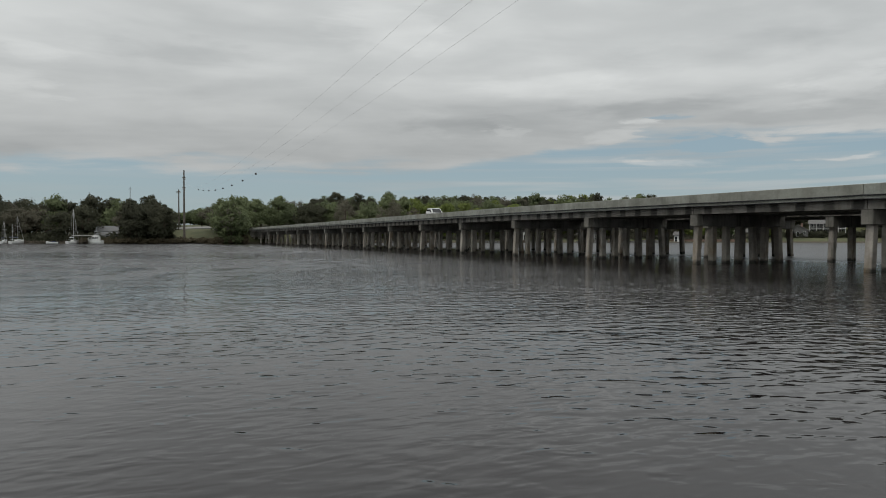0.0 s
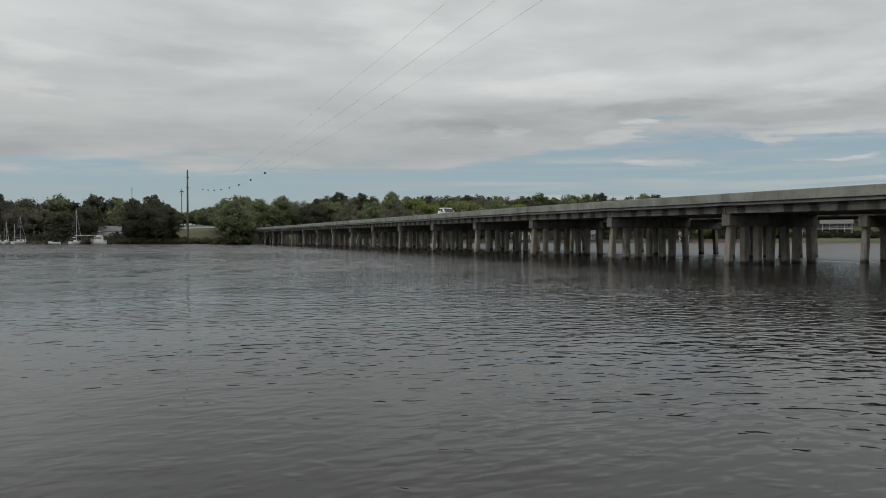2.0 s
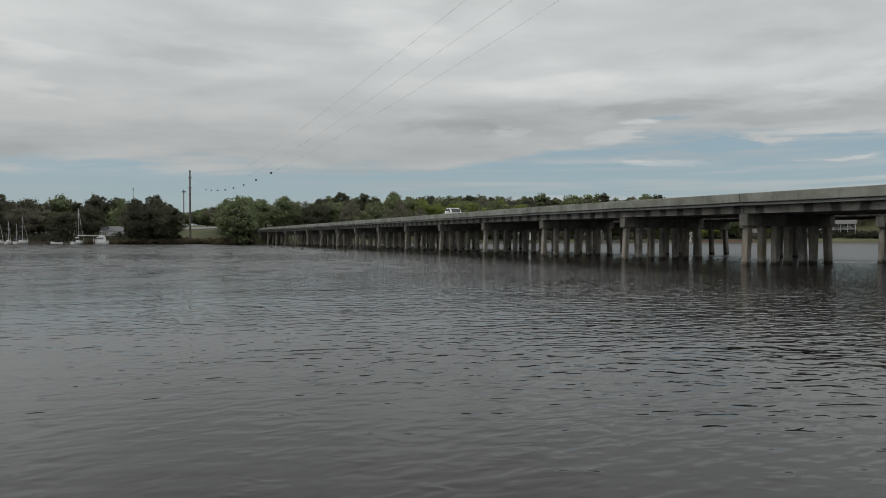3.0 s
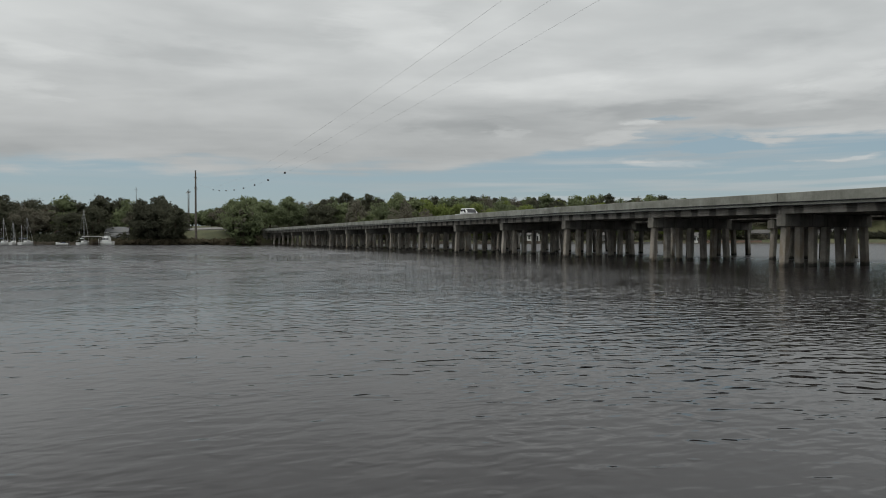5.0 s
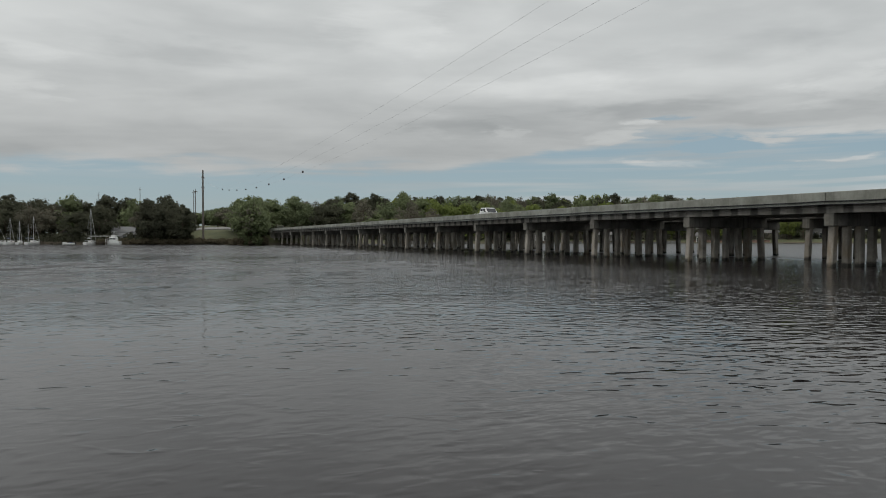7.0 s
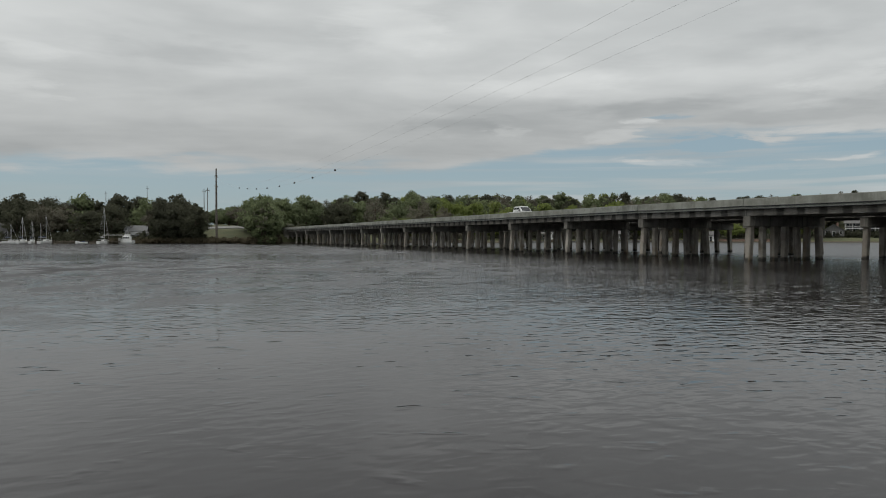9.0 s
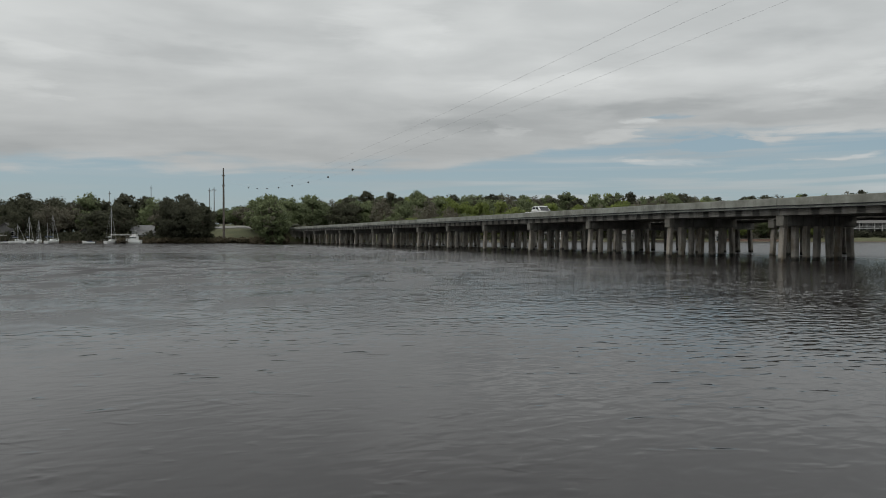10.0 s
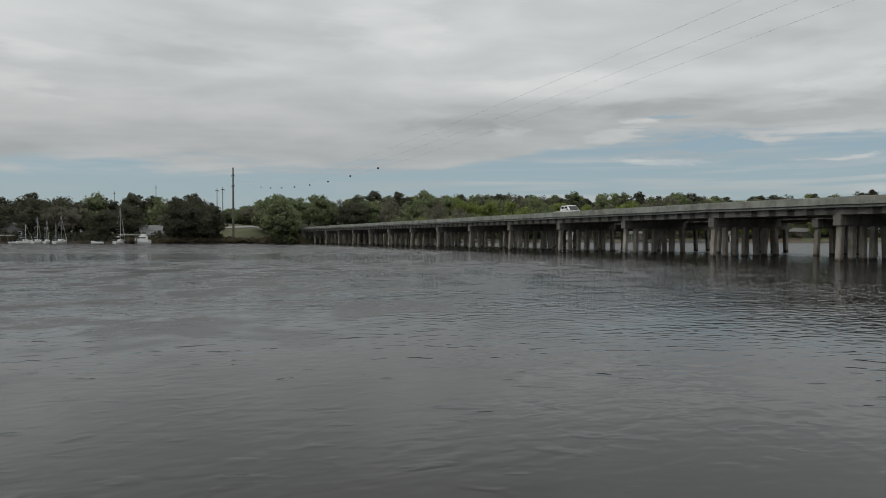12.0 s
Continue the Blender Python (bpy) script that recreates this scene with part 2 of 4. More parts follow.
    # small wind ripples, too fine for relief, spread the reflection on the open reach
    band = noise_tex(nt, mapping(nt, p, (0.1, 1.0, 1.0), rot), 0.22, 4, 0.65, 0.4)
    broad = noise_tex(nt, mapping(nt, mapping(nt, p, (1, 1, 1), rot), (0.16, 1.0, 1.0), (0, 0, 0), (3, 5, 0)), 0.03, 3, 0.6, 0.3)
    both = math_node(nt, "ADD", math_node(nt, "MULTIPLY", ramp(nt, band, 0.38, 0.62), 0.07), math_node(nt, "MULTIPLY", ramp(nt, broad, 0.4, 0.6), 0.1))
    fleck = noise_tex(nt, mapping(nt, mapping(nt, p, (1, 1, 1), rot), (0.4, 0.3, 1.0), (0, 0, 0), (1, 2, 0)), 0.9, 3, 0.6, 0.3)
    both = math_node(nt, "ADD", both, math_node(nt, "MULTIPLY", ramp(nt, fleck, 0.44, 0.58), 0.36))
    # a calmer reach across the river that mirrors the dark bank
    across = nt.nodes.new("ShaderNodeSeparateXYZ")
    link(nt, mapping(nt, p, (1, 1, 1), rot), across.inputs[0])
    reach = math_node(nt, "ADD", across.outputs[1], math_node(nt, "MULTIPLY", math_node(nt, "SUBTRACT", broad, 0.5), 60.0))
    calm = math_node(nt, "MULTIPLY", ramp(nt, reach, -10.0, 4.0), math_node(nt, "SUBTRACT", 1.0, ramp(nt, reach, 20.0, 34.0)))
    spread = math_node(nt, "MULTIPLY", open_water, math_node(nt, "ADD", both, 0.03))
    spread = math_node(nt, "MULTIPLY", spread, math_node(nt, "SUBTRACT", 1.0, math_node(nt, "MULTIPLY", calm, 0.82)))
    spread = math_node(nt, "MULTIPLY", spread, math_node(nt, "SUBTRACT", 1.0, math_node(nt, "MULTIPLY", ramp(nt, sep.outputs[0], -24.0, -9.0), 0.8)))
    even = math_node(nt, "MULTIPLY", beyond, 0.3)
    link(nt, math_node(nt, "ADD", math_node(nt, "MAXIMUM", even, spread), 0.03), b.inputs["Roughness"])
    return m


def ground_material():
    m, nt, b = material("shore_ground", 0.95)
    p = world_pos(nt)
    a = noise_tex(nt, p, 0.08, 6, 0.6)
    c = noise_tex(nt, p, 1.2, 5, 0.6)
    col = mix_color(nt, ramp(nt, a, 0.35, 0.65), (0.055, 0.062, 0.027), (0.105, 0.105, 0.048))
    col = mix_color(nt, math_node(nt, "MULTIPLY", ramp(nt, c, 0.35, 0.7), 0.6), col, (0.05, 0.055, 0.022))
    sep = nt.nodes.new("ShaderNodeSeparateXYZ")
    link(nt, p, sep.inputs[0])
    edge = math_node(nt, "SUBTRACT", 1.0, ramp(nt, math_node(nt, "ADD", sep.outputs[2], math_node(nt, "MULTIPLY", c, 0.5)), 0.5, 1.0))
    col = mix_color(nt, edge, col, (0.085, 0.07, 0.048))
    link(nt, col, b.inputs["Base Color"])
    bump(nt, b, c, 0.6, 0.2)
    return m


def leaf_material(name, dark, light, thinness=0.62):
    m, nt, b = material(name, 0.75)
    geo = nt.nodes.new("ShaderNodeNewGeometry")
    rnd = nt.nodes.new("ShaderNodeObjectInfo").outputs["Random"]
    f = math_node(nt, "ADD", math_node(nt, "MULTIPLY", geo.outputs["Random Per Island"], 0.35), math_node(nt, "MULTIPLY", rnd, 0.65))
    col = mix_color(nt, f, dark, light)
    col = mix_color(nt, math_node(nt, "MULTIPLY", ramp(nt, noise_tex(nt, geo.outputs["Position"], 0.35, 3), 0.4, 0.7), 0.4), col, tuple(c * 0.55 for c in dark))
    link(nt, col, b.inputs["Base Color"])
    b.inputs["Specular IOR Level"].default_value = 0.08
    # leaves turn outward from the heart of the crown
    out = nt.nodes.new("ShaderNodeVectorMath")
    out.operation = "SUBTRACT"
    link(nt, coords(nt), out.inputs[0])
    out.inputs[1].default_value = (0, 0, 6.0)
    unit = nt.nodes.new("ShaderNodeVectorMath")
    unit.operation = "NORMALIZE"
    link(nt, out.outputs[0], unit.inputs[0])
    turn = nt.nodes.new("ShaderNodeVectorTransform")
    turn.vector_type, turn.convert_from, turn.convert_to = "VECTOR", "OBJECT", "WORLD"
    link(nt, unit.outputs[0], turn.inputs[0])
    both = nt.nodes.new("ShaderNodeVectorMath")
    both.operation = "MULTIPLY_ADD"
    link(nt, turn.outputs[0], both.inputs[0])
    both.inputs[1].default_value = (0.6, 0.6, 0.6)
    lean = nt.nodes.new("ShaderNodeVectorMath")
    lean.operation = "ADD"
    link(nt, geo.outputs["Normal"], lean.inputs[0])
    lean.inputs[1].default_value = (0, 0, 0.7)
    link(nt, lean.outputs[0], both.inputs[2])
    full = nt.nodes.new("ShaderNodeVectorMath")
    full.operation = "NORMALIZE"
    link(nt, both.outputs[0], full.inputs[0])
    link(nt, full.outputs[0], b.inputs["Normal"])
    thin = nt.nodes.new("ShaderNodeBsdfTranslucent")
    link(nt, col, thin.inputs["Color"])
    blend = nt.nodes.new("ShaderNodeMixShader")
    blend.inputs[0].default_value = thinness
    link(nt, b.outputs[0], blend.inputs[1])
    link(nt, thin.outputs[0], blend.inputs[2])
    link(nt, blend.outputs[0], nt.nodes["Material Output"].inputs[0])
    return m


MAT = {
    "barrier": concrete("barrier_concrete", (0.315, 0.325, 0.292), 0.3),
    "girder": concrete("girder_concrete", (0.32, 0.30, 0.272), 0.4, spotted=True),
    "inner": concrete("inner_girder_concrete", (0.36, 0.345, 0.315), 0.5),
    # cap end blocks and cap bodies: two nearly equal greys
    "cap": concrete("cap_concrete", (0.28, 0.265, 0.235), 0.7),
    "cap_body": concrete("cap_body_concrete", (0.29, 0.275, 0.25), 0.7),
    "pile": concrete("pile_concrete", (0.40, 0.365, 0.32), 0.5, tide=True),
    "asphalt": plain("road_asphalt", (0.06, 0.06, 0.062), 0.9, 0, 0.3, 2.0),
    "gravel": plain("pale_gravel", (0.24, 0.235, 0.22), 0.95, 0, 0.2, 1.5, 0.5),
    "pipe": plain("dark_conduit", (0.016, 0.016, 0.017), 0.5, 0.2, 0.3, 2.0),
    "water": water_material(),
    "ground": ground_material(),
    "pine": leaf_material("pine_foliage", (0.092, 0.094, 0.067), (0.118, 0.122, 0.082)),
    "oak": leaf_material("oak_foliage", (0.15, 0.178, 0.098), (0.21, 0.245, 0.122), 0.45),
    "spring": leaf_material("spring_foliage", (0.16, 0.2, 0.055), (0.25, 0.29, 0.095), 0.45),
    "reed": leaf_material("marsh_grass", (0.15, 0.13, 0.09), (0.22, 0.19, 0.125)),
    "twig": leaf_material("twig_foliage", (0.15, 0.14, 0.105), (0.205, 0.192, 0.145), 0.45),
    "bark": plain("tree_bark", (0.11, 0.085, 0.06), 0.95, 0, 0.4, 2.5, 0.8),
    "pole": plain("weathered_steel_pole", (0.14, 0.12, 0.1), 0.7, 0.1, 0.3, 1.0),
    "wood": plain("weathered_wood", (0.16, 0.13, 0.1), 0.9, 0, 0.4, 2.0, 0.6),
    "wire": plain("cable_aluminium", (0.6, 0.6, 0.6), 0.6, 0.2, 0.2, 1.0),
    "ball": plain("marker_ball_paint", (0.06, 0.05, 0.046), 0.5, 0, 0.2, 3.0),
    "white": plain("white_gelcoat", (0.75, 0.75, 0.73), 0.3, 0, 0.1, 2.0, 0.05),
    "dark": plain("dark_glass", (0.015, 0.017, 0.02), 0.1, 0, 0.2, 2.0, 0.0),
    "mast": plain("mast_aluminium", (0.6, 0.6, 0.6), 0.4, 0.5, 0.15, 2.0, 0.05),
    "siding_white": plain("white_siding", (0.72, 0.71, 0.68), 0.7, 0, 0.15, 1.5),
    "siding_dull": plain("dull_beige_siding", (0.36, 0.35, 0.33), 0.8, 0, 0.2, 1.5),
    "siding_grey": plain("grey_siding", (0.17, 0.165, 0.16), 0.8, 0, 0.2, 1.5),
    "brick": plain("red_brick_wall", (0.27, 0.175, 0.135), 0.9, 0, 0.3, 3.0),
    "roof_grey": plain("grey_shingle_roof", (0.14, 0.135, 0.13), 0.9, 0, 0.3, 3.0, 0.6),
    "roof_pale": plain("pale_grey_shingle_roof", (0.19, 0.19, 0.19), 0.9, 0, 0.25, 3.0, 0.6),
    "roof_red": plain("reddish_shingle_roof", (0.17, 0.115, 0.09), 0.9, 0, 0.3, 3.0, 0.6),
    "tyre": plain("tyre_rubber", (0.02, 0.02, 0.02), 0.85, 0, 0.2, 3.0),
    "chrome": plain("wheel_alloy", (0.5, 0.5, 0.5), 0.35, 0.8, 0.15, 3.0, 0.05),
    "red": plain("red_tail_lamp", (0.35, 0.02, 0.02), 0.3, 0, 0.1, 3.0, 0.05),
    "canvas": plain("blue_canvas_cover", (0.05, 0.08, 0.16), 0.9, 0, 0.25, 2.0),
}


# ---- mesh helpers ----
def mesh_of(name, bm, mat):
    me = bpy.data.meshes.new(name)
    bm.normal_update()
    bm.to_mesh(me)
    bm.free()
    me.materials.append(mat)
    return me


def place(name, me, parent=None, m=None, label=""):
    ob = new(name, me)
    if parent is not None:
        ob.parent = parent
    if m is not None:
        ob.matrix_basis = m
    if label:
        tagged(ob, label)
    return ob


def part(name, bm, mat, parent, label="", m=None):
    return place(name, mesh_of(name, bm, mat), parent, m, label)


def thing(name, m, label, category, group="", kind=""):
    ob = new(name)
    ob.empty_display_size = 0.3
    ob.matrix_basis = m
    return tagged(ob, label, category, group, kind)


def box(bm, x0, x1, y0, y1, z0, z1, bevel=0.0):
    ret = bmesh.ops.create_cube(bm, size=1.0, matrix=Matrix.Translation(((x0 + x1) / 2, (y0 + y1) / 2, (z0 + z1) / 2)) @ Matrix.Diagonal((x1 - x0, y1 - y0, z1 - z0, 1)))
    if bevel:
        edges = {e for v in ret["verts"] for e in v.link_edges}
        bmesh.ops.bevel(bm, geom=list(edges), offset=bevel, segments=1, affect="EDGES")
    return bm


def a_box(*args, bevel=0.0):
    return box(bmesh.new(), *args, bevel=bevel)


def extrude_y(profile, y0, y1):
    """A closed (x, z) outline drawn out along y."""
    bm = bmesh.new()
    a = [bm.verts.new((x, y0, z)) for x, z in profile]
    b = [bm.verts.new((x, y1, z)) for x, z in profile]
    n = len(profile)
    for i in range(n):
        bm.faces.new((a[i], a[(i + 1) % n], b[(i + 1) % n], b[i]))
    bm.faces.new(a[::-1])
    bm.faces.new(b)
    bmesh.ops.recalc_face_normals(bm, faces=bm.faces)
    return bm


def tube(bm, pts, radii, sides=8):
    """A round bar through pts."""
    rings = []
    for i, p in enumerate(pts):
        p = Vector(p)
        d = (Vector(pts[min(i + 1, len(pts) - 1)]) - Vector(pts[max(i - 1, 0)])).normalized()
        u = d.orthogonal().normalized() if abs(d.z) > 0.9 else d.cross(Vector((0, 0, 1))).normalized()
        w = d.cross(u)
        rings.append([bm.verts.new(p + radii[i] * (u * math.cos(k * math.tau / sides) + w * math.sin(k * math.tau / sides))) for k in range(sides)])
    for a, b in zip(rings, rings[1:]):
        for k in range(sides):
            bm.faces.new((a[k], a[(k + 1) % sides], b[(k + 1) % sides], b[k]))
    bm.faces.new(rings[0][::-1])
    bm.faces.new(rings[-1])
    return bm


# ---- ground and water ----
SHORE = [(-4000, 1800), (-600, 480), (-147, 266), (-120, 254), (-89, 238), (-70, 226), (-58, 218), (-30, 205.5), (-21, 200), (-9, 191), (7, 188), (30, 191), (56, 196.5), (100, 194.6),
         (156, 182.3), (217, 151.4), (260, 103.8), (300, 20), (340, -120), (420, -500), (4000, -3000)]


def shore_y(x):
    for (x0, y0), (x1, y1) in zip(SHORE, SHORE[1:]):
        if x <= x1:
            return y0 + (y1 - y0) * (x - x0) / (x1 - x0)
    return SHORE[-1][1]


def smooth(t):
    t = min(1.0, max(0.0, t))
    return t * t * (3 - 2 * t)


def land(x, y):
    """Height of the ground."""
    d = y - shore_y(x) + 2.0 * noise.noise((x * 0.09, y * 0.09, 0.3))
    h = -1.6 + 1.75 * smooth((d + 4) / 4) + 1.5 * smooth(d / 14)
    rise = smooth((x + 8) / 64)
    h += rise * 12.0 * smooth((d - 15) / 130) + 3.0 * smooth((d - 20) / 60)
    h += 0.5 * noise.noise((x * 0.03, y * 0.03, 1.0)) * smooth(d / 10)
    # lawn rising to the road by the power poles
    h += 3.2 * smooth((x + 30) / 6) * smooth((-4 - x) / 5) * smooth((d - 6) / 25)
    # road embankment behind the bridge
    bank = smooth((y - 192) / 6) * smooth((x + 7) / 6) * smooth((38 - x) / 10)
    return h + (4.45 - h) * bank if h < 4.45 else h


def build_ground():
    xs = sorted({*range(-160, 420, 4), *range(-4000, -160, 160), *range(420, 4001, 160)})
    ys = sorted({*range(-120, 440, 4), *range(-4000, -120, 200), *range(440, 4001, 160)})
    verts = [(x, y, land(x, y)) for y in ys for x in xs]
    w = len(xs)
    faces = [(j * w + i, j * w + i + 1, (j + 1) * w + i + 1, (j + 1) * w + i) for j in range(len(ys) - 1) for i in range(w - 1)]
    me = bpy.data.meshes.new("ground")
    me.from_pydata(verts, [], faces)
    me.materials.append(MAT["ground"])
    for f in me.polygons:
        f.use_smooth = True
    tagged(new("ground", me), "grassy river bank rising to low wooded hills", "ground", kind="structure")
    bm = bmesh.new()
    bmesh.ops.create_grid(bm, x_segments=2, y_segments=2, size=4000)
    tagged(place("water", mesh_of("water", bm, MAT["water"])), "dark grey rippled river water under an overcast sky", "water", kind="structure")


build_ground()


# ---- bridges ----
CAP_LOW, CAP_TOP, SLAB_LOW, DECK, RAIL = 3.02, 3.96, 4.55, 4.75, 5.46
WIDTH = 9.9
PILE_LEAN = [(-0.07, 0.0), (0, 0), (0, 0), (0, 0.03), (0, -0.05), (0, 0.035), (0.07, 0.0)]


def pile_mesh(name, lean, low=-1.5):
    bm = bmesh.new()
    half, drop = 0.25, CAP_LOW - low + 0.05
    box(bm, -half, half, -half, half, 0, drop, bevel=0.05)
    for v in bm.verts:
        f = (drop - v.co.z)
        v.co.x += lean[0] * f
        v.co.y += lean[1] * f
        v.co.z += low
    return mesh_of(name, bm, MAT["pile"])


PILE_MESHES = [pile_mesh("column", l) for l in PILE_LEAN]


def dip(k):
    """How far the deck rises at bent k: it falls away towards the near shore."""
    fall = max(0.0, 1.0 - k)
    return 0.12 - 0.06 * fall - 0.012 * fall * fall


def bridge(name, x0, first, last, label, group, shift=0.0, WIDTH=WIDTH, columns=7):
    """A road bridge on pile bents, its parts placed from its own left edge x0; spans run from bent first to bent last."""
    pile_x = [0.55 + i * (WIDTH - 1.05) / (columns - 1) for i in range(columns)]
    piles = PILE_MESHES[:columns - 1] + PILE_MESHES[-1:]
    b = thing(name, Matrix.Translation((x0, shift, 0)), label, "bridge", group)
    cap_me = mesh_of("cap", a_box(0.7, WIDTH - 0.68, -0.365, 0.365, CAP_LOW + 0.004, CAP_TOP, bevel=0.04), MAT["cap_body"])
    end_me = mesh_of("cap_end", a_box(0.02, 0.72, -0.38, 0.38, CAP_LOW, CAP_TOP, bevel=0.04), MAT["cap"])
    slab_me = mesh_of("deck_slab", extrude_y([(-0.42, SLAB_LOW), (WIDTH + 0.3, SLAB_LOW), (WIDTH + 0.3, DECK), (-0.42, DECK)], 0.01, SPAN - 0.01), MAT["barrier"])
    rail_me = mesh_of("barrier", extrude_y([(-0.40, DECK), (0.06, DECK), (0.0, DECK + 0.1), (-0.14, DECK + 0.34), (-0.2, RAIL), (-0.38, RAIL), (-0.40, RAIL - 0.03)], 0.015, SPAN - 0.015), MAT["barrier"])
    fascia_me = mesh_of("girder", extrude_y([(0.0, CAP_TOP), (0.5, CAP_TOP), (0.5, CAP_TOP + 0.15), (0.36, CAP_TOP + 0.25), (0.36, SLAB_LOW), (0.06, SLAB_LOW), (0.0, SLAB_LOW - 0.06)], 0.02, SPAN - 0.02), MAT["girder"])
    inner_me = mesh_of("girder", extrude_y([(0.0, CAP_TOP), (0.5, CAP_TOP), (0.36, CAP_TOP + 0.2), (0.36, SLAB_LOW), (0.14, SLAB_LOW), (0.14, CAP_TOP + 0.2)], 0.02, SPAN - 0.02), MAT["inner"])
    road_me = mesh_of("roadway", extrude_y([(0.07, DECK + 0.004), (WIDTH - 0.2, DECK + 0.004), (WIDTH - 0.2, DECK + 0.05), (0.07, DECK + 0.05)], 0, SPAN), MAT["asphalt"])
    pipe = bmesh.new()
    for z, r in ((DECK + 0.04, 0.046), (DECK - 0.2, 0.04)):
        tube(pipe, [(-0.48, k * SPAN / 6, z - 0.03 * (k % 6 != 0)) for k in range(7)], [r] * 7, 6)
    pipe_me = mesh_of("conduit", pipe, MAT["pipe"])
    for k in range(first, last + 1):
        cap = place("cap", cap_me, b, Matrix.Translation((0, k * SPAN, dip(k))))
        for ex in (0.0, WIDTH - 0.74):
            place("cap_end", end_me, cap, Matrix.Translation((ex, 0, 0)), "weathered concrete end block")
        for px, me in zip(pile_x, piles):
            place("column", me, cap, Matrix.Translation((px, 0, 0)))
        if k == last:
            continue
        slab = place("deck_slab", slab_me, b, pose(0, k * SPAN, dip(k), math.degrees(math.atan2(dip(k + 1) - dip(k), SPAN))))
        place("barrier", rail_me, slab)
        place("barrier", rail_me, slab, Matrix.Translation((WIDTH - 0.12, SPAN, 0)) @ pose(0, 0, 0, 0, 0, 180))
        place("roadway", road_me, slab, None, "worn dark asphalt")
        place("girder", fascia_me, slab, None, "concrete edge girder with regular dark spots")
        for i in range(1, 5):
            place("girder", inner_me, slab, Matrix.Translation((i * (WIDTH - 0.7) / 4, 0, 0)))
        place("conduit", pipe_me, slab, None, "dark cable conduit")
    return b


bridge("road_bridge", 0.0, -9, 14, "long low grey concrete road bridge on pile bents in the river", "twin road bridges")
bridge("road_bridge", 14.13, -9, 14, "second, wider grey concrete road bridge running behind the first", "twin road bridges", -1.25, 13.1, 6)


# ---- trees ----
def crown_mesh(name, seed, mat, height, radius, low, clumps, leaves, size, flat=0.75, loose=0.5):
    """Foliage from many small leaf blades in uneven clumps, between low * height and the top."""
    rng = np.random.default_rng(seed)
    verts, faces = [], []
    mid, half = height * (1 + low) / 2, height * (1 - low) / 2
    for _ in range(clumps):
        d = rng.normal(size=3)
        d /= np.linalg.norm(d)
        r = rng.uniform(0.35, 1.0) ** 0.6
        taper = 1.0 - 0.35 * max(0.0, d[2])
        c = np.array([d[0] * radius * r * taper, d[1] * radius * r * taper, mid + d[2] * half * r * 0.88])
        cr = radius * rng.uniform(0.26, 0.5)
        n = int(leaves * rng.uniform(0.7, 1.3))
        q = rng.normal(size=(n, 3))
        q /= np.linalg.norm(q, axis=1)[:, None]
        pos = c + q * (cr * rng.uniform(loose, 1.0, size=(n, 1))) * np.array([1, 1, flat])
        lean = q + rng.normal(size=(n, 3)) * 0.35
        a = np.cross(lean, rng.normal(size=(n, 3)))
        a /= np.linalg.norm(a, axis=1)[:, None]
        b = np.cross(lean, a)
        b /= np.linalg.norm(b, axis=1)[:, None]
        s = size * rng.uniform(0.6, 1.4, size=(n, 1))
        for p, u, v in zip(pos, a * s, b * s * 0.7):
            i = len(verts)
            verts += [tuple(p - u), tuple(p + 0.2 * u - v), tuple(p + u), tuple(p - 0.2 * u + v)]
            faces.append((i, i + 1, i + 2, i + 3))
    me = bpy.data.meshes.new(name)
    me.from_pydata(verts, [], faces)
    me.materials.append(mat)
    return me


def trunk_mesh(name, seed, height, radius, low, limbs, reach):
    rng = random.Random(seed)
    bm = bmesh.new()
    top = height * 0.93
    pts = [(0.12 * math.sin(k * 1.3 + seed), 0.12 * math.cos(k * 1.7 + seed), top * k / 6 - 0.6 * (k == 0)) for k in range(7)]
    r0 = height * 0.018
    tube(bm, pts, [r0 * (1.15 - 0.95 * k / 6) for k in range(7)], 7)
    for _ in range(limbs):
        z = height * rng.uniform(low * 0.9, 0.85)
        a = rng.uniform(0, math.tau)
        ln = reach * rng.uniform(0.55, 1.0) * (1.15 - 0.6 * z / height)
        up = ln * rng.uniform(0.35, 0.8)
        mids = [(0, 0, z), (ln * 0.5 * math.cos(a), ln * 0.5 * math.sin(a), z + up * 0.4), (ln * math.cos(a + 0.2), ln * math.sin(a + 0.2), z + up)]
        tube(bm, mids, [r0 * 0.42, r0 * 0.28, r0 * 0.08], 5)
    return mesh_of(name, bm, MAT["bark"])


# kind: name, leaf material, height, radius, crown low end, clumps, leaves, blade size, looseness
KINDS = {
    "pine": ("pine_tree", "pine", 15.0, 4.8, 0.06, 54, 46, 0.40, 0.55, "dark green pine tree with a rounded crown on the river bank"),
    "tall_pine": ("pine_tree", "pine", 16.5, 3.9, 0.45, 30, 44, 0.42, 0.5, "tall dark pine tree with a high tufted crown"),
    "oak": ("broadleaf_tree", "oak", 14.0, 5.2, 0.08, 54, 44, 0.42, 0.5, "mid green broadleaf tree in full leaf on the bank"),
    "spring": ("broadleaf_tree", "spring", 10.5, 4.8, 0.05, 46, 44, 0.40, 0.5, "light yellow-green broadleaf tree in fresh spring leaf"),
    "bare": ("bare_tree", "twig", 14.0, 4.6, 0.15, 40, 24, 0.34, 0.2, "grey-brown tree with bare budding twigs"),
}
TREE_MESHES = {}
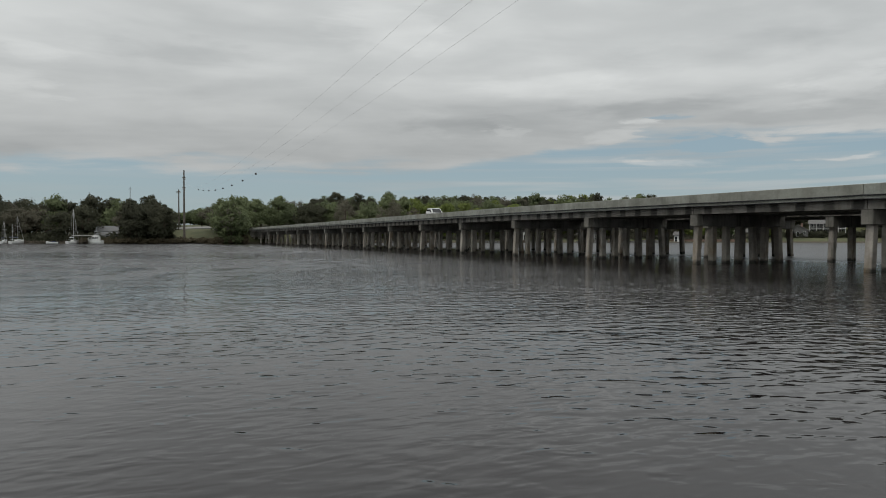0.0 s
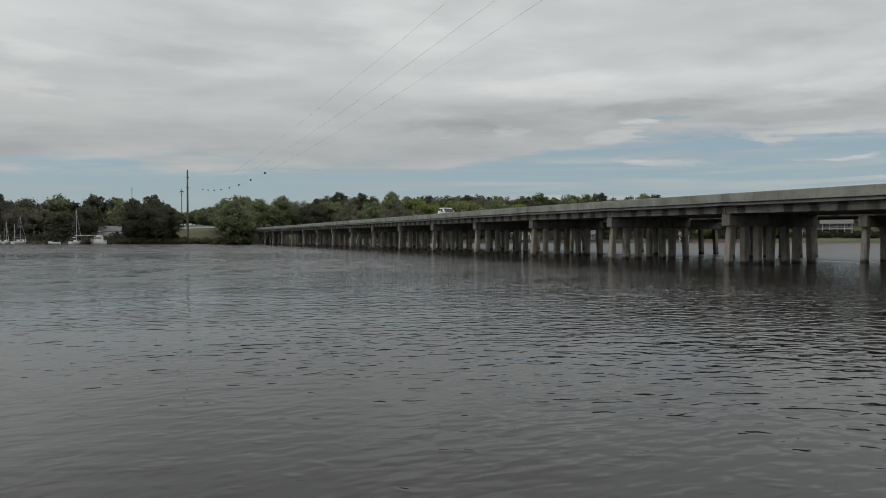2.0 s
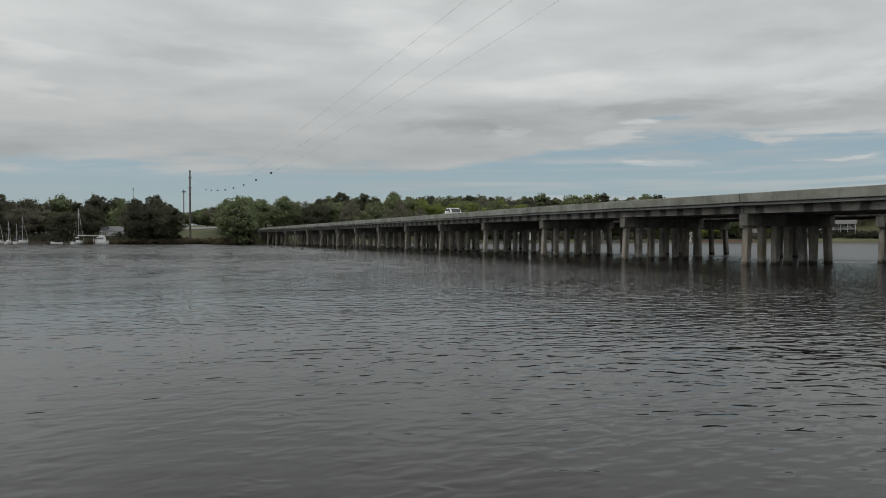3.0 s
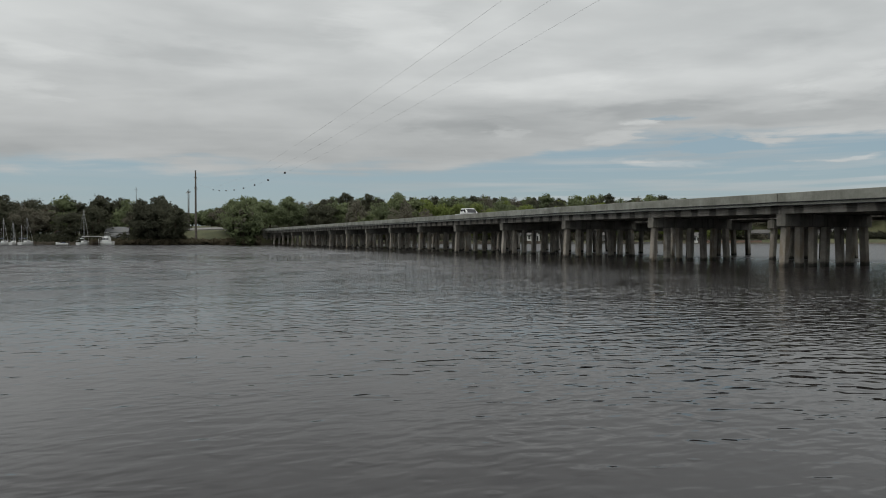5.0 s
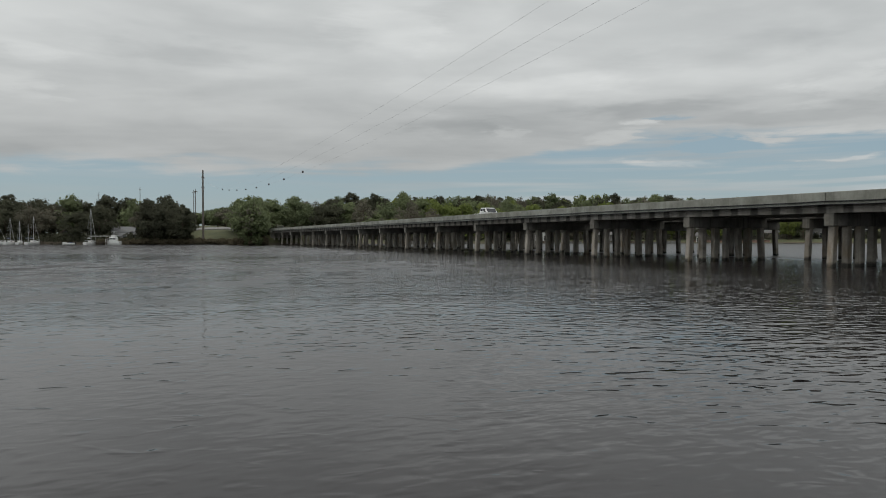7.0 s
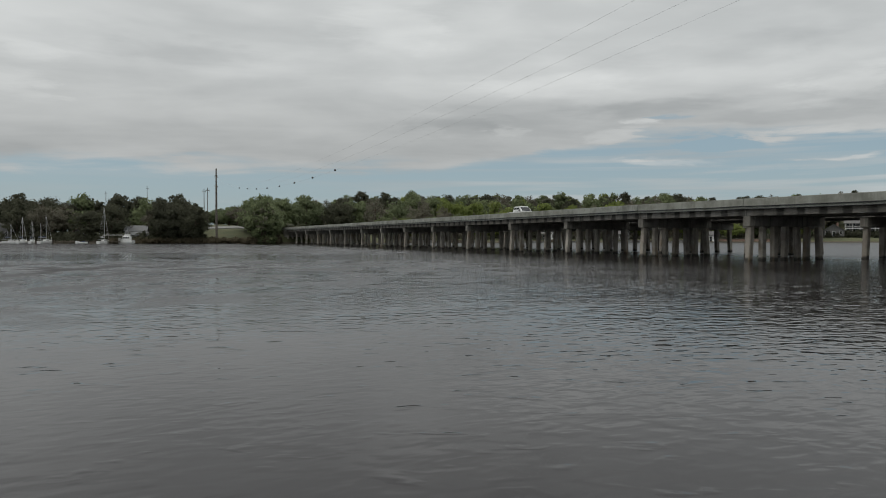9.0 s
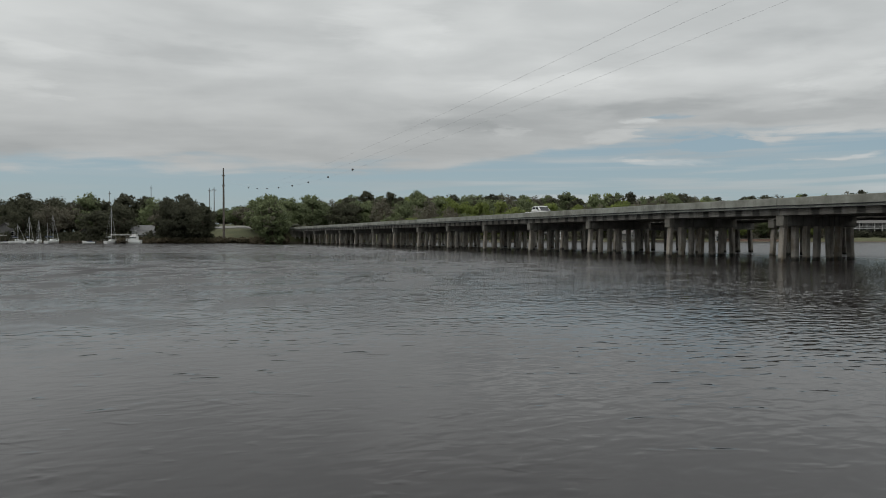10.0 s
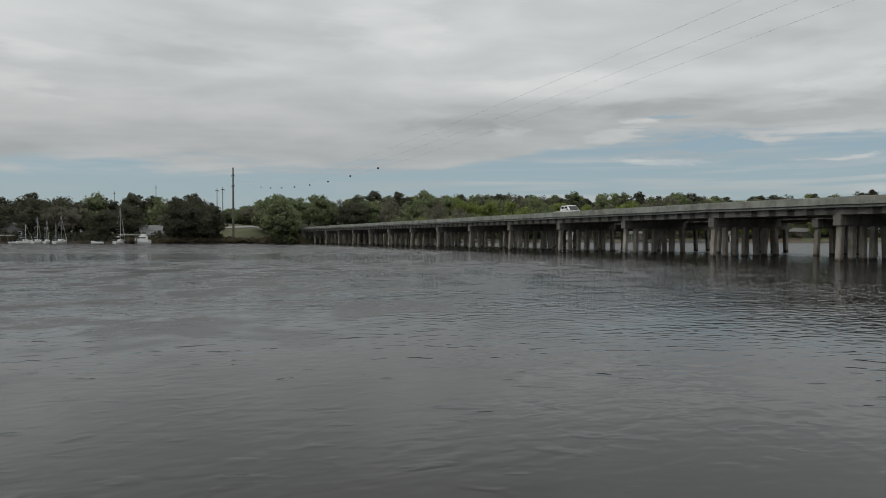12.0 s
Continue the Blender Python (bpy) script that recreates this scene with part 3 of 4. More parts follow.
for k, (kind, (nm, mat, hh, rr, lw, cl, lv, sz, lo, lab)) in enumerate(KINDS.items()):
    TREE_MESHES[kind] = [(trunk_mesh("trunk", 10 * k + j, hh * f, rr, lw, 16 if kind == "bare" else 9, rr * (1.0 if kind == "bare" else 0.8)),
                          crown_mesh("crown", 100 * k + j, MAT[mat], hh * f, rr * g, lw, cl, lv, sz, 0.75, lo)) for j, (f, g) in enumerate(((1.0, 1.0), (1.08, 0.9), (0.92, 1.1)))]


CLEAR = [(-46.5, 227, 8), (-48.5, 219, 6), (-65.9, 236, 6.5), (-94.4, 250, 8), (-104, 254, 6), (215.5, 173.3, 9), (210.6, 165.3, 7), (238.5, 161.5, 12), (250.5, 155.6, 13), (227.6, 151.5, 9), (235.6, 141.6, 10), (247.6, 137.7, 10), (113.0, 202.3, 6), (111.2, 195.9, 5), (144.4, 193.9, 6), (142.7, 188.3, 5), (179.9, 175.3, 5), (176.0, 170.4, 5)]      # house plots: x, y, radius


def canopy(x, y):
    """Height above the river that the tree tops reach: level woods on rising ground."""
    far = (x + 46) * 0.4226 + (y + 48) * 0.906
    return 2.0 + 0.062 * far


def tree(kind, x, y, low, high, rng):
    nm, _, full, *_, lab = KINDS[kind]
    trunk, crown = rng.choice(TREE_MESHES[kind])
    scale = min(1.45, max(0.45, (canopy(x, y) * rng.uniform(low, high) - land(x, y)) / full))
    wide = (0.75 + 0.25 * scale)
    t = thing(nm, Matrix.LocRotScale((x, y, land(x, y) - 0.1), Euler((0, 0, rng.uniform(0, math.tau))), (wide * rng.uniform(0.9, 1.12), wide * rng.uniform(0.9, 1.12), scale)), lab, "tree", "trees on the far bank")
    place("trunk", trunk, t)
    place("crown", crown, t)
    return t


def plant():
    rng = random.Random(7)
    spots = []

    def free(x, y, gap):
        if any((x - a) ** 2 + (y - b) ** 2 < gap * gap for a, b in spots):
            return False
        spots.append((x, y))
        return True

    def wood(n, x0, x1, d0, d1, gap, kinds, low, high):
        made = tries = 0
        while made < n and tries < n * 40:
            tries += 1
            x = rng.uniform(x0, x1)
            y = shore_y(x) + rng.uniform(d0, d1)
            if -3 < x < 38 and 184 < y < 240 or -25.8 < x < -9.2 and y < 284 or any((x - a) ** 2 + (y - b) ** 2 < r * r for a, b, r in CLEAR) or not free(x, y, gap):
                continue
            tree(rng.choice(kinds), x, y, low, high, rng)
            made += 1

    # dark pine wood along the boat moorings
    wood(36, -138, -29.5, 9, 18, 3.8, ["pine", "bare", "pine", "pine", "bare"], 0.55, 0.9)
    wood(9, -40.5, -27.5, 2.5, 9, 3.2, ["pine"], 0.75, 0.97)
    wood(60, -143, -27.5, 18, 40, 4.5, ["pine", "pine", "pine", "oak", "tall_pine"], 0.82, 1.05)
    # between the poles and the bridge end
    wood(4, -9.0, -6.2, 2.0, 8, 2.0, ["oak", "bare", "oak"], 0.85, 1.0)
    wood(8, -9.1, -4.2, 14, 30, 2.6, ["oak", "bare", "spring"], 0.7, 0.95)
    wood(22, -7, 40, 47, 92, 4.2, ["oak", "bare", "oak"], 0.78, 1.02)
    wood(16, -39, 6, 83, 135, 5.5, ["pine", "oak", "tall_pine"], 0.62, 0.82)
    # bank behind the bridges
    wood(46, 38, 232, 12, 21, 4.8, ["bare", "oak", "bare", "spring", "bare"], 0.45, 0.8)
    wood(78, 28, 235, 21, 58, 5.3, ["oak", "spring", "bare", "bare", "spring"], 0.62, 0.98)
    wood(95, 6, 300, 58, 126, 5.8, ["oak", "pine", "tall_pine", "bare", "oak"], 0.84, 1.08)
    wood(125, 120, 440, 98, 255, 7.0, ["tall_pine", "pine", "oak", "spring"], 0.86, 1.03)
    wood(46, 226, 316, 54, 100, 3.8, ["oak", "bare", "pine"], 0.62, 0.85)
    wood(16, 255, 320, 12, 60, 6, ["oak", "spring", "pine"], 0.6, 0.9)


plant()
for k, (x, y) in enumerate(((-7.6, 193.0), (-7.0, 198.0), (-8.6, 197.0), (-6.6, 204.0), (-7.6, 209.0), (-6.0, 214.0), (-9.8, 241.5), (-12.1, 247.9))):
    tree("oak" if k % 2 else "bare", x, y, 0.72, 0.92, random.Random(40 + k))


for k, (x, y) in enumerate(((-24.7, 297.7), (-20.7, 291.3), (-17.1, 296.7), (-13.5, 288.6), (-14.8, 303.1), (-22.0, 306.7), (-11.3, 294.0), (-27.4, 304.9))):
    tree("pine" if k % 3 else "oak", x, y, 0.5, 0.66, random.Random(80 + k))


for k, (x, y) in enumerate(((33.4, 235.6), (38.1, 241.6), (30.5, 243.1), (42.0, 236.9), (36.2, 250.1))):
    tree("oak" if k % 2 else "pine", x, y, 0.88, 0.98, random.Random(120 + k))


tree("oak", 6.0, 322.0, 0.86, 0.9, random.Random(160))


def undergrowth(name, x0, x1, d0, d1, n, mat, seed, label, tall):
    """Low brush along the bank, one joined sheet of leaf blades."""
    rng = np.random.default_rng(seed)
    verts, faces = [], []
    for _ in range(n):
        x = rng.uniform(x0, x1)
        y = shore_y(x) + rng.uniform(d0, d1)
        if -2.5 < x < 38:
            continue
        g, r = land(x, y), rng.uniform(0.7, 1.6)
        h = tall * rng.uniform(0.5, 1.2)
        for _ in range(46):
            d = rng.normal(size=3)
            d /= np.linalg.norm(d)
            p = np.array([x, y, g + h * 0.5]) + d * np.array([r, r, h * 0.55]) * rng.uniform(0.5, 1)
            u, v = rng.normal(size=3) * 0.26, rng.normal(size=3) * 0.2
            i = len(verts)
            verts += [tuple(p - u), tuple(p + v), tuple(p + u), tuple(p - v)]
            faces.append((i, i + 1, i + 2, i + 3))
    me = bpy.data.meshes.new(name)
    me.from_pydata(verts, [], faces)
    me.materials.append(MAT[mat])
    tagged(new(name, me), label, "bushes", kind="stuff")


undergrowth("bushes", -138, -25, 1.5, 16, 520, "pine", 3, "dark green brush under the pines by the water", 3.0)
undergrowth("bushes", 38, 222, 9.0, 22, 330, "twig", 4, "low grey-brown brush under the trees of the far bank", 2.6)
undergrowth("bushes", -10.0, -4.4, -1.0, 8, 70, "oak", 6, "green scrub on the slope beside the bridge end", 2.4)
undergrowth("bushes", 226, 268, 24, 36, 230, "pine", 8, "dark clipped bushes on the lawn before the houses", 2.7)
undergrowth("reeds", -56, -2.6, -0.5, 4.5, 420, "reed", 5, "grey-brown marsh grass at the edge of the water", 1.5)


# ---- power line ----
def power_pole(x, y, height, r, label, arms):
    z = land(x, y) if y > 0 else -1.5
    p = thing("power_pole", Matrix.Translation((x, y, z)), label, "power pole", "power line poles")
    height -= z
    part("shaft", tube(bmesh.new(), [(0, 0, -0.5), (0, 0, height * 0.5), (0, 0, height)], [r, r * 0.8, r * 0.55], 12), MAT["pole"], p)
    for drop, half in arms:
        a = part("crossarm", a_box(-half, half, -0.09, 0.09, height - drop - 0.12, height - drop + 0.12, bevel=0.02), MAT["wood"], p)
        for s in (-0.92, 0.0, 0.92):
            part("insulator", tube(bmesh.new(), [(s * half, 0, height - drop - 0.12), (s * half, 0, height - drop - 0.7)], [0.09, 0.07], 8), MAT["white"], a)
    return p


power_pole(-22.3, 201.7, 25.7, 0.42, "tall weathered steel power pole at the shore by the bridge", [(2.5, 0.5), (6.0, 0.5)])
power_pole(-22.4, 228.9, 21.0, 0.2, "slim wooden power pole behind the tall shore pole", [(1.0, 0.7)])
power_pole(-19.4, 273.2, 23.5, 0.22, "slim wooden power pole beside the road", [(1.0, 0.7)])
power_pole(-38.8, 420.8, 34.3, 0.25, "distant slim power pole above the pine wood", [(1.5, 0.7)])
power_pole(-62.2, 429.9, 30.7, 0.22, "distant slim power pole above the pine wood", [(1.5, 0.7)])
power_pole(-25.0, -112.0, 28.4, 0.42, "tall weathered steel power pole at the river crossing", [(2.5, 0.5), (6.0, 0.5)])


def sag(y):
    return 11.95 + (0.00053 if y > 66.0 else 0.00027) * (y - 66.0) ** 2


def run_x(x, y):
    """The cables close in on the shore pole over the last stretch."""
    return x if y < 100 else x + (y - 100) / 101.7 * (-22.3 - x)


def wires():
    for x, up in ((-22.2, 0.0), (-23.9, 0.4), (-25.7, 0.8)):
        bm = bmesh.new()
        ys = [-112 + i * 313.7 / 70 for i in range(71)]
        tube(bm, [(run_x(x, y), y, sag(y) + up) for y in ys], [0.0055] * 71, 5)
        tagged(place("power_cable", mesh_of("power_cable", bm, MAT["wire"])), "thin dark power cable sagging across the river", "cable", "power cables over the river")
    for i in range(8):
        y = 54.2 + i * 13.5
        bm = bmesh.new()
        bmesh.ops.create_uvsphere(bm, u_segments=16, v_segments=10, radius=0.165)
        tube(bm, [(0, -0.3, 0), (0, 0.3, 0)], [0.05, 0.05], 8)
        tagged(place("marker_ball", mesh_of("marker_ball", bm, MAT["ball"]), None, Matrix.Translation((run_x(-22.2, y), y, sag(y)))), "round dark warning marker ball clamped on the cable", "marker ball", "marker balls on the power cable")


wires()


# ---- moorings ----
def hull_bm(length, beam, deep, free, sheer=0.25, stern=0.75):
    """A boat hull along x, bow at +x; the water stands at z = 0."""
    bm = bmesh.new()
    rings = []
    for i in range(11):
        f = i / 10
        x = (f - 0.5) * length
        w = beam / 2 * (stern + (1 - stern) * smooth(f / 0.45)) * (1 - max(0.0, (f - 0.5) / 0.5) ** 2.2)
        top = free + sheer * (2 * f - 0.7) ** 2 * (1 if f > 0.35 else 0.3)
        low = -deep * (1 - max(0.0, (f - 0.6) / 0.4) ** 2)
        w = max(w, 0.03)
        rings.append([bm.verts.new(v) for v in ((x, -w * 0.96, top), (x, -w, top * 0.45), (x, -w * 0.62, low * 0.6), (x, 0, low), (x, w * 0.62, low * 0.6), (x, w, top * 0.45), (x, w * 0.96, top))])
    for a, b in zip(rings, rings[1:]):
        for k in range(6):
            bm.faces.new((a[k], b[k], b[k + 1], a[k + 1]))
        bm.faces.new((a[6], b[6], b[0], a[0]))
    bm.faces.new(rings[0][::-1])
    bm.faces.new(rings[-1])
    bmesh.ops.recalc_face_normals(bm, faces=bm.faces)
    return bm


def sailboat(x, y, turn, length, mast, label, second=0.0, cover="canvas"):
    s = thing("sailboat", pose(x, y, 0, 0, 0, turn), label, "sailboat", "sailboats at the moorings")
    beam, free = length * 0.3, 0.55 + length * 0.05
    part("hull", hull_bm(length, beam, 0.5, free), MAT["white"], s, "white glossy hull")
    c = part("cabin", a_box(-0.12 * length, 0.2 * length, -beam * 0.27, beam * 0.27, free - 0.05, free + 0.5, bevel=0.12), MAT["white"], s)
    for i in range(3):
        for side in (-1, 1):
            part("window", a_box(-0.07 * length + i * 0.08 * length, -0.025 * length + i * 0.08 * length, side * beam * 0.272 - 0.015, side * beam * 0.272 + 0.015, free + 0.17, free + 0.34), MAT["dark"], c, "dark glass")
    for at, tall in ((0.06, mast), (-0.34, second)):
        if tall:
            mx = at * length
            part("mast", tube(bmesh.new(), [(mx, 0, free), (mx, 0, tall)], [0.085, 0.055], 8), MAT["mast"], s)
            bl = length * (0.36 if at > 0 else 0.2)
            part("boom", tube(bmesh.new(), [(mx, 0, free + 1.2), (mx - bl, 0, free + 1.25)], [0.05, 0.05], 6), MAT["mast"], s)
            part("furled_sail", tube(bmesh.new(), [(mx - 0.1, 0, free + 1.34), (mx - bl * 0.5, 0, free + 1.42), (mx - bl, 0, free + 1.36)], [0.1, 0.14, 0.07], 8), MAT[cover], s)
            part("spreader", a_box(mx - 0.03, mx + 0.03, -0.7, 0.7, tall * 0.62, tall * 0.62 + 0.05), MAT["mast"], s)
    part("forestay", tube(bmesh.new(), [(0.06 * length, 0, mast - 0.2), (0.49 * length, 0, free + 0.2)], [0.02, 0.045], 6), MAT["white"], s, "rolled white headsail on its stay")
    part("backstay", tube(bmesh.new(), [(0.06 * length, 0, mast - 0.1), (-0.49 * length, 0, free)], [0.012, 0.012], 5), MAT["wire"], s)
    for side in (-1, 1):
        part("shroud", tube(bmesh.new(), [(0.06 * length, 0, mast - 0.3), (0.05 * length, side * 0.7, mast * 0.62), (0.04 * length, side * beam * 0.46, free)], [0.012] * 3, 5), MAT["wire"], s)
        part("rail", tube(bmesh.new(), [(-0.45 * length, side * beam * 0.4, free + 0.6), (0.2 * length, side * beam * 0.45, free + 0.55), (0.47 * length, side * 0.08, free + 0.75)], [0.02] * 3, 5), MAT["mast"], s)
    return s


def cruiser(x, y, turn, length, label):
    c = thing("motor_cruiser", pose(x, y, 0, 0, 0, turn), label, "boat", "boats at the moorings")
    beam, free = length * 0.36, 1.15
    part("hull", hull_bm(length, beam, 0.6, free, 0.5, 0.9), MAT["white"], c, "white glossy hull")
    cab = part("cabin", a_box(-0.3 * length, 0.18 * length, -beam * 0.38, beam * 0.38, free - 0.05, free + 1.35, bevel=0.15), MAT["white"], c)
    for i in range(4):
        for side in (-1, 1):
            part("window", a_box(-0.26 * length + i * 0.105 * length, -0.18 * length + i * 0.105 * length, side * beam * 0.382 - 0.02, side * beam * 0.382 + 0.02, free + 0.6, free + 1.1), MAT["dark"], cab, "dark glass")
    part("windscreen", a_box(0.175 * length, 0.19 * length, -beam * 0.3, beam * 0.3, free + 0.6, free + 1.15), MAT["dark"], cab, "dark glass")
    fly = part("flybridge", a_box(-0.24 * length, 0.06 * length, -beam * 0.33, beam * 0.33, free + 1.35, free + 1.95, bevel=0.12), MAT["white"], c)
    part("bimini", a_box(-0.22 * length, 0.0, -beam * 0.32, beam * 0.32, free + 3.05, free + 3.12, bevel=0.02), MAT["white"], fly, "pale canvas top")
    for sx in (-0.21, -0.01):
        for side in (-1, 1):
            part("post", tube(bmesh.new(), [(sx * length, side * beam * 0.3, free + 1.9), (sx * length, side * beam * 0.3, free + 3.06)], [0.03, 0.03], 6), MAT["mast"], fly)
    part("antenna", tube(bmesh.new(), [(-0.1 * length, 0, free + 3.1), (-0.1 * length, 0, free + 4.6)], [0.04, 0.015], 6), MAT["mast"], c)
    for side in (-1, 1):
        part("rail", tube(bmesh.new(), [(0.15 * length, side * beam * 0.44, free + 0.75), (0.35 * length, side * beam * 0.33, free + 0.95), (0.5 * length, side * 0.05, free + 1.2)], [0.025] * 3, 5), MAT["mast"], c)
    return c


def dock(x, y, turn, length, wide, label, roof=0.0):
    """A plank pier on posts; with roof > 0 a flat boat shelter stands over it."""
    d = thing("dock", pose(x, y, 0, 0, 0, turn), label, "dock", "docks at the moorings")
    n = int(length / 0.32)
    plank = mesh_of("plank", a_box(-0.145, 0.145, -wide / 2, wide / 2, 0.72, 0.78), MAT["wood"])
    for side in (-1, 1):
        part("beam", a_box(-length / 2, length / 2, side * wide * 0.4 - 0.08, side * wide * 0.4 + 0.08, 0.5, 0.72), MAT["wood"], d)
    for i in range(n):
        place("plank", plank, d, Matrix.Translation((-length / 2 + (i + 0.5) * length / n, 0, 0)))
    tall = roof if roof else 1.25
    post = mesh_of("post", tube(bmesh.new(), [(0, 0, -1.8), (0, 0, tall)], [0.13, 0.12], 8), MAT["wood"])
    k = max(2, int(length / 2.4))
    for i in range(k + 1):
        for side in (-1, 1):
            place("post", post, d, Matrix.Translation((-length / 2 + i * length / k, side * wide * 0.46, 0)))
    if roof:
        part("roof", a_box(-length / 2 - 0.4, length / 2 + 0.4, -wide / 2 - 0.5, wide / 2 + 0.5, roof, roof + 0.18, bevel=0.03), MAT["siding_white"], d, "flat pale shelter roof")
    return d


def gable_bm(w, d, wall, rise, over):
    bm = bmesh.new()
    t = 0.16
    for side in (-1, 1):
        vs = []
        for y in (-d / 2 - over, d / 2 + over):
            for z in (0, t):
                vs.append(bm.verts.new((side * (w / 2 + over), y, wall - rise * over / (w / 2) + z)))
                vs.append(bm.verts.new((0, y, wall + rise + z)))
        a, b, c, e, f, g, h, i = vs
        for q in ((a, b, g, f), (c, e, i, h), (a, c, h, f), (b, e, i, g), (a, b, e, c), (f, g, i, h)):
            bm.faces.new(q)
    bmesh.ops.recalc_face_normals(bm, faces=bm.faces)
    return bm


def house(x, y, turn, w, d, wall, rise, walls, roof, label, storeys=1, porch=False, chimney=True):
    """A gabled house; its ridge runs along its own y."""
    h = thing("house", pose(x, y, land(x, y) - 0.2, 0, 0, turn), label, "house", "houses on the bank")
    bm = bmesh.new()
    box(bm, -w / 2, w / 2, -d / 2, d / 2, 0, wall)
    for s in (-1, 1):
        vs = [bm.verts.new(p) for p in ((-w / 2, s * d / 2, wall), (w / 2, s * d / 2, wall), (0, s * d / 2, wall + rise))]
        bm.faces.new(vs if s < 0 else vs[::-1])
    part("wall", bm, MAT[walls], h)
    r = part("roof", gable_bm(w, d, wall, rise, 0.5), MAT[roof], h)
    if chimney:
        part("chimney", a_box(w * 0.12, w * 0.12 + 0.8, -0.5, 0.5, wall + rise * 0.4, wall + rise + 0.9), MAT["brick"], r, "brick chimney")
    level = wall / storeys

    def opening(name, face, at, z, ww, hh):
        e, deep = (w / 2 if face in "EW" else d / 2), 0.05
        sgn = 1 if face in "EN" else -1
        m = Matrix.Translation((sgn * e, at, z)) if face in "EW" else Matrix.Translation((at, sgn * e, z)) @ pose(0, 0, 0, 0, 0, 90)
        f = part(name, a_box(-deep, deep, -ww / 2 - 0.1, ww / 2 + 0.1, -0.1, hh + 0.1), MAT["siding_white"], h, "white painted frame", m)
        part("pane", a_box(-deep - 0.012, deep + 0.012, -ww / 2, ww / 2, 0, hh), MAT["dark"], f, "dark glass")
        part("bar", a_box(-deep - 0.02, deep + 0.02, -ww / 2, ww / 2, hh / 2 - 0.03, hh / 2 + 0.03), MAT["siding_white"], f)

    for k in range(storeys):
        z = k * level + level * 0.34
        for face, ln in (("W", d), ("E", d), ("S", w), ("N", w)):
            n = max(2, int(ln / 2.3))
            for i in range(n):
                if k == 0 and i == n // 2:
                    opening("door", face, (i + 0.5) * ln / n - ln / 2, 0.15, 0.95, 2.05)
                else:
                    opening("window", face, (i + 0.5) * ln / n - ln / 2, z, 0.95, 1.35)
    if porch:
        p = part("porch", a_box(-w / 2 - 2.4, -w / 2 + 0.0, -d / 2, d / 2, level - 0.15, level + 0.1, bevel=0.02), MAT["siding_white"], h, "white raised porch")
        for i in range(6):
            yy = -d / 2 + 0.15 + i * (d - 0.3) / 5
            part("post", a_box(-w / 2 - 2.35, -w / 2 - 2.15, yy - 0.1, yy + 0.1, -0.3, level * 2 - 0.3), MAT["siding_white"], p)
        part("porch_roof", a_box(-w / 2 - 2.7, -w / 2 - 0.02, -d / 2 - 0.2, d / 2 + 0.2, level * 2 - 0.3, level * 2 - 0.12, bevel=0.02), MAT[roof], p)
        part("railing", a_box(-w / 2 - 2.33, -w / 2 - 2.25, -d / 2, d / 2, level + 0.85, level + 0.95), MAT["siding_white"], p)
    return h


# the mooring shore, west of the power pole
sailboat(-57.25, 209.5, 58, 6.0, 12.0, "white sailboat with a tall bare mast moored by the shelter", cover="white")
cruiser(-50.5, 208.2, 150, 5.3, "white cabin cruiser with a flying bridge at the dock")
sailboat(-75.60, 226.0, 60, 6.8, 9.7, "white two-masted sailboat moored off the dark pines", second=6.9)
sailboat(-79.90, 228.5, 80, 5.2, 8.0, "small white sailboat moored off the dark pines")
sailboat(-82.90, 229.5, 65, 5.3, 9.2, "small white sailboat with blue sail cover at its mooring")
sailboat(-86.60, 231.0, 20, 5.0, 6.6, "small white sailboat with a short mast")
dock(-54.1, 210.6, -25, 5.2, 3.1, "timber boat shelter with a flat pale roof over the dock", roof=2.8)


def skiff(x, y, turn, length, label):
    k = thing("motorboat", pose(x, y, 0, 0, 0, turn), label, "boat", "boats at the moorings")
    part("hull", hull_bm(length, length * 0.36, 0.3, 0.6, 0.2, 0.92), MAT["white"], k, "white glossy hull")
    part("windscreen", a_box(0.05 * length, 0.08 * length, -0.14 * length, 0.14 * length, 0.55, 1.05), MAT["dark"], k, "dark tinted screen")
    part("seat", a_box(-0.2 * length, -0.08 * length, -0.12 * length, 0.12 * length, 0.5, 0.85, bevel=0.04), MAT["canvas"], k)
    part("outboard", a_box(-0.55 * length, -0.48 * length, -0.14, 0.14, -0.3, 0.95, bevel=0.04), MAT["tyre"], k, "black outboard motor")
    return k


skiff(-64.1, 217.0, 160, 4.2, "small white motorboat tied to the dock")
skiff(-90.0, 234.0, 30, 4.1, "small white motorboat beside the sailboats")
dock(-66.1, 219.5, -25, 13.5, 1.7, "low weathered timber dock along the shore")
dock(-82.1, 232.5, -25, 18.0, 1.7, "low weathered timber dock behind the sailboats")
dock(-93.6, 236.0, -25, 5.0, 2.9, "timber boat shelter with a flat pale roof near the sailboats", roof=2.7)
house(-47.0, 228.5, 82, 5.8, 6.9, 3.4, 1.7, "siding_dull", "roof_pale", "grey house with a pale grey shingle roof among the pines", 1, False, False)
house(-65.1, 236.5, -25, 4.6, 4.4, 2.5, 1.6, "siding_grey", "roof_red", "small grey cabin with a reddish roof under the trees", 1, False, False)
house(-91.0, 251.0, -25, 7.6, 6.0, 3.3, 2.3, "siding_grey", "roof_grey", "grey-brown house with a grey roof behind the boats", 1, False, False)
house(-46.7, 223.8, 82, 4.0, 7.2, 1.9, 1.0, "siding_dull", "roof_pale", "low pale boat shed with a grey roof behind the cruiser", 1, False, False)
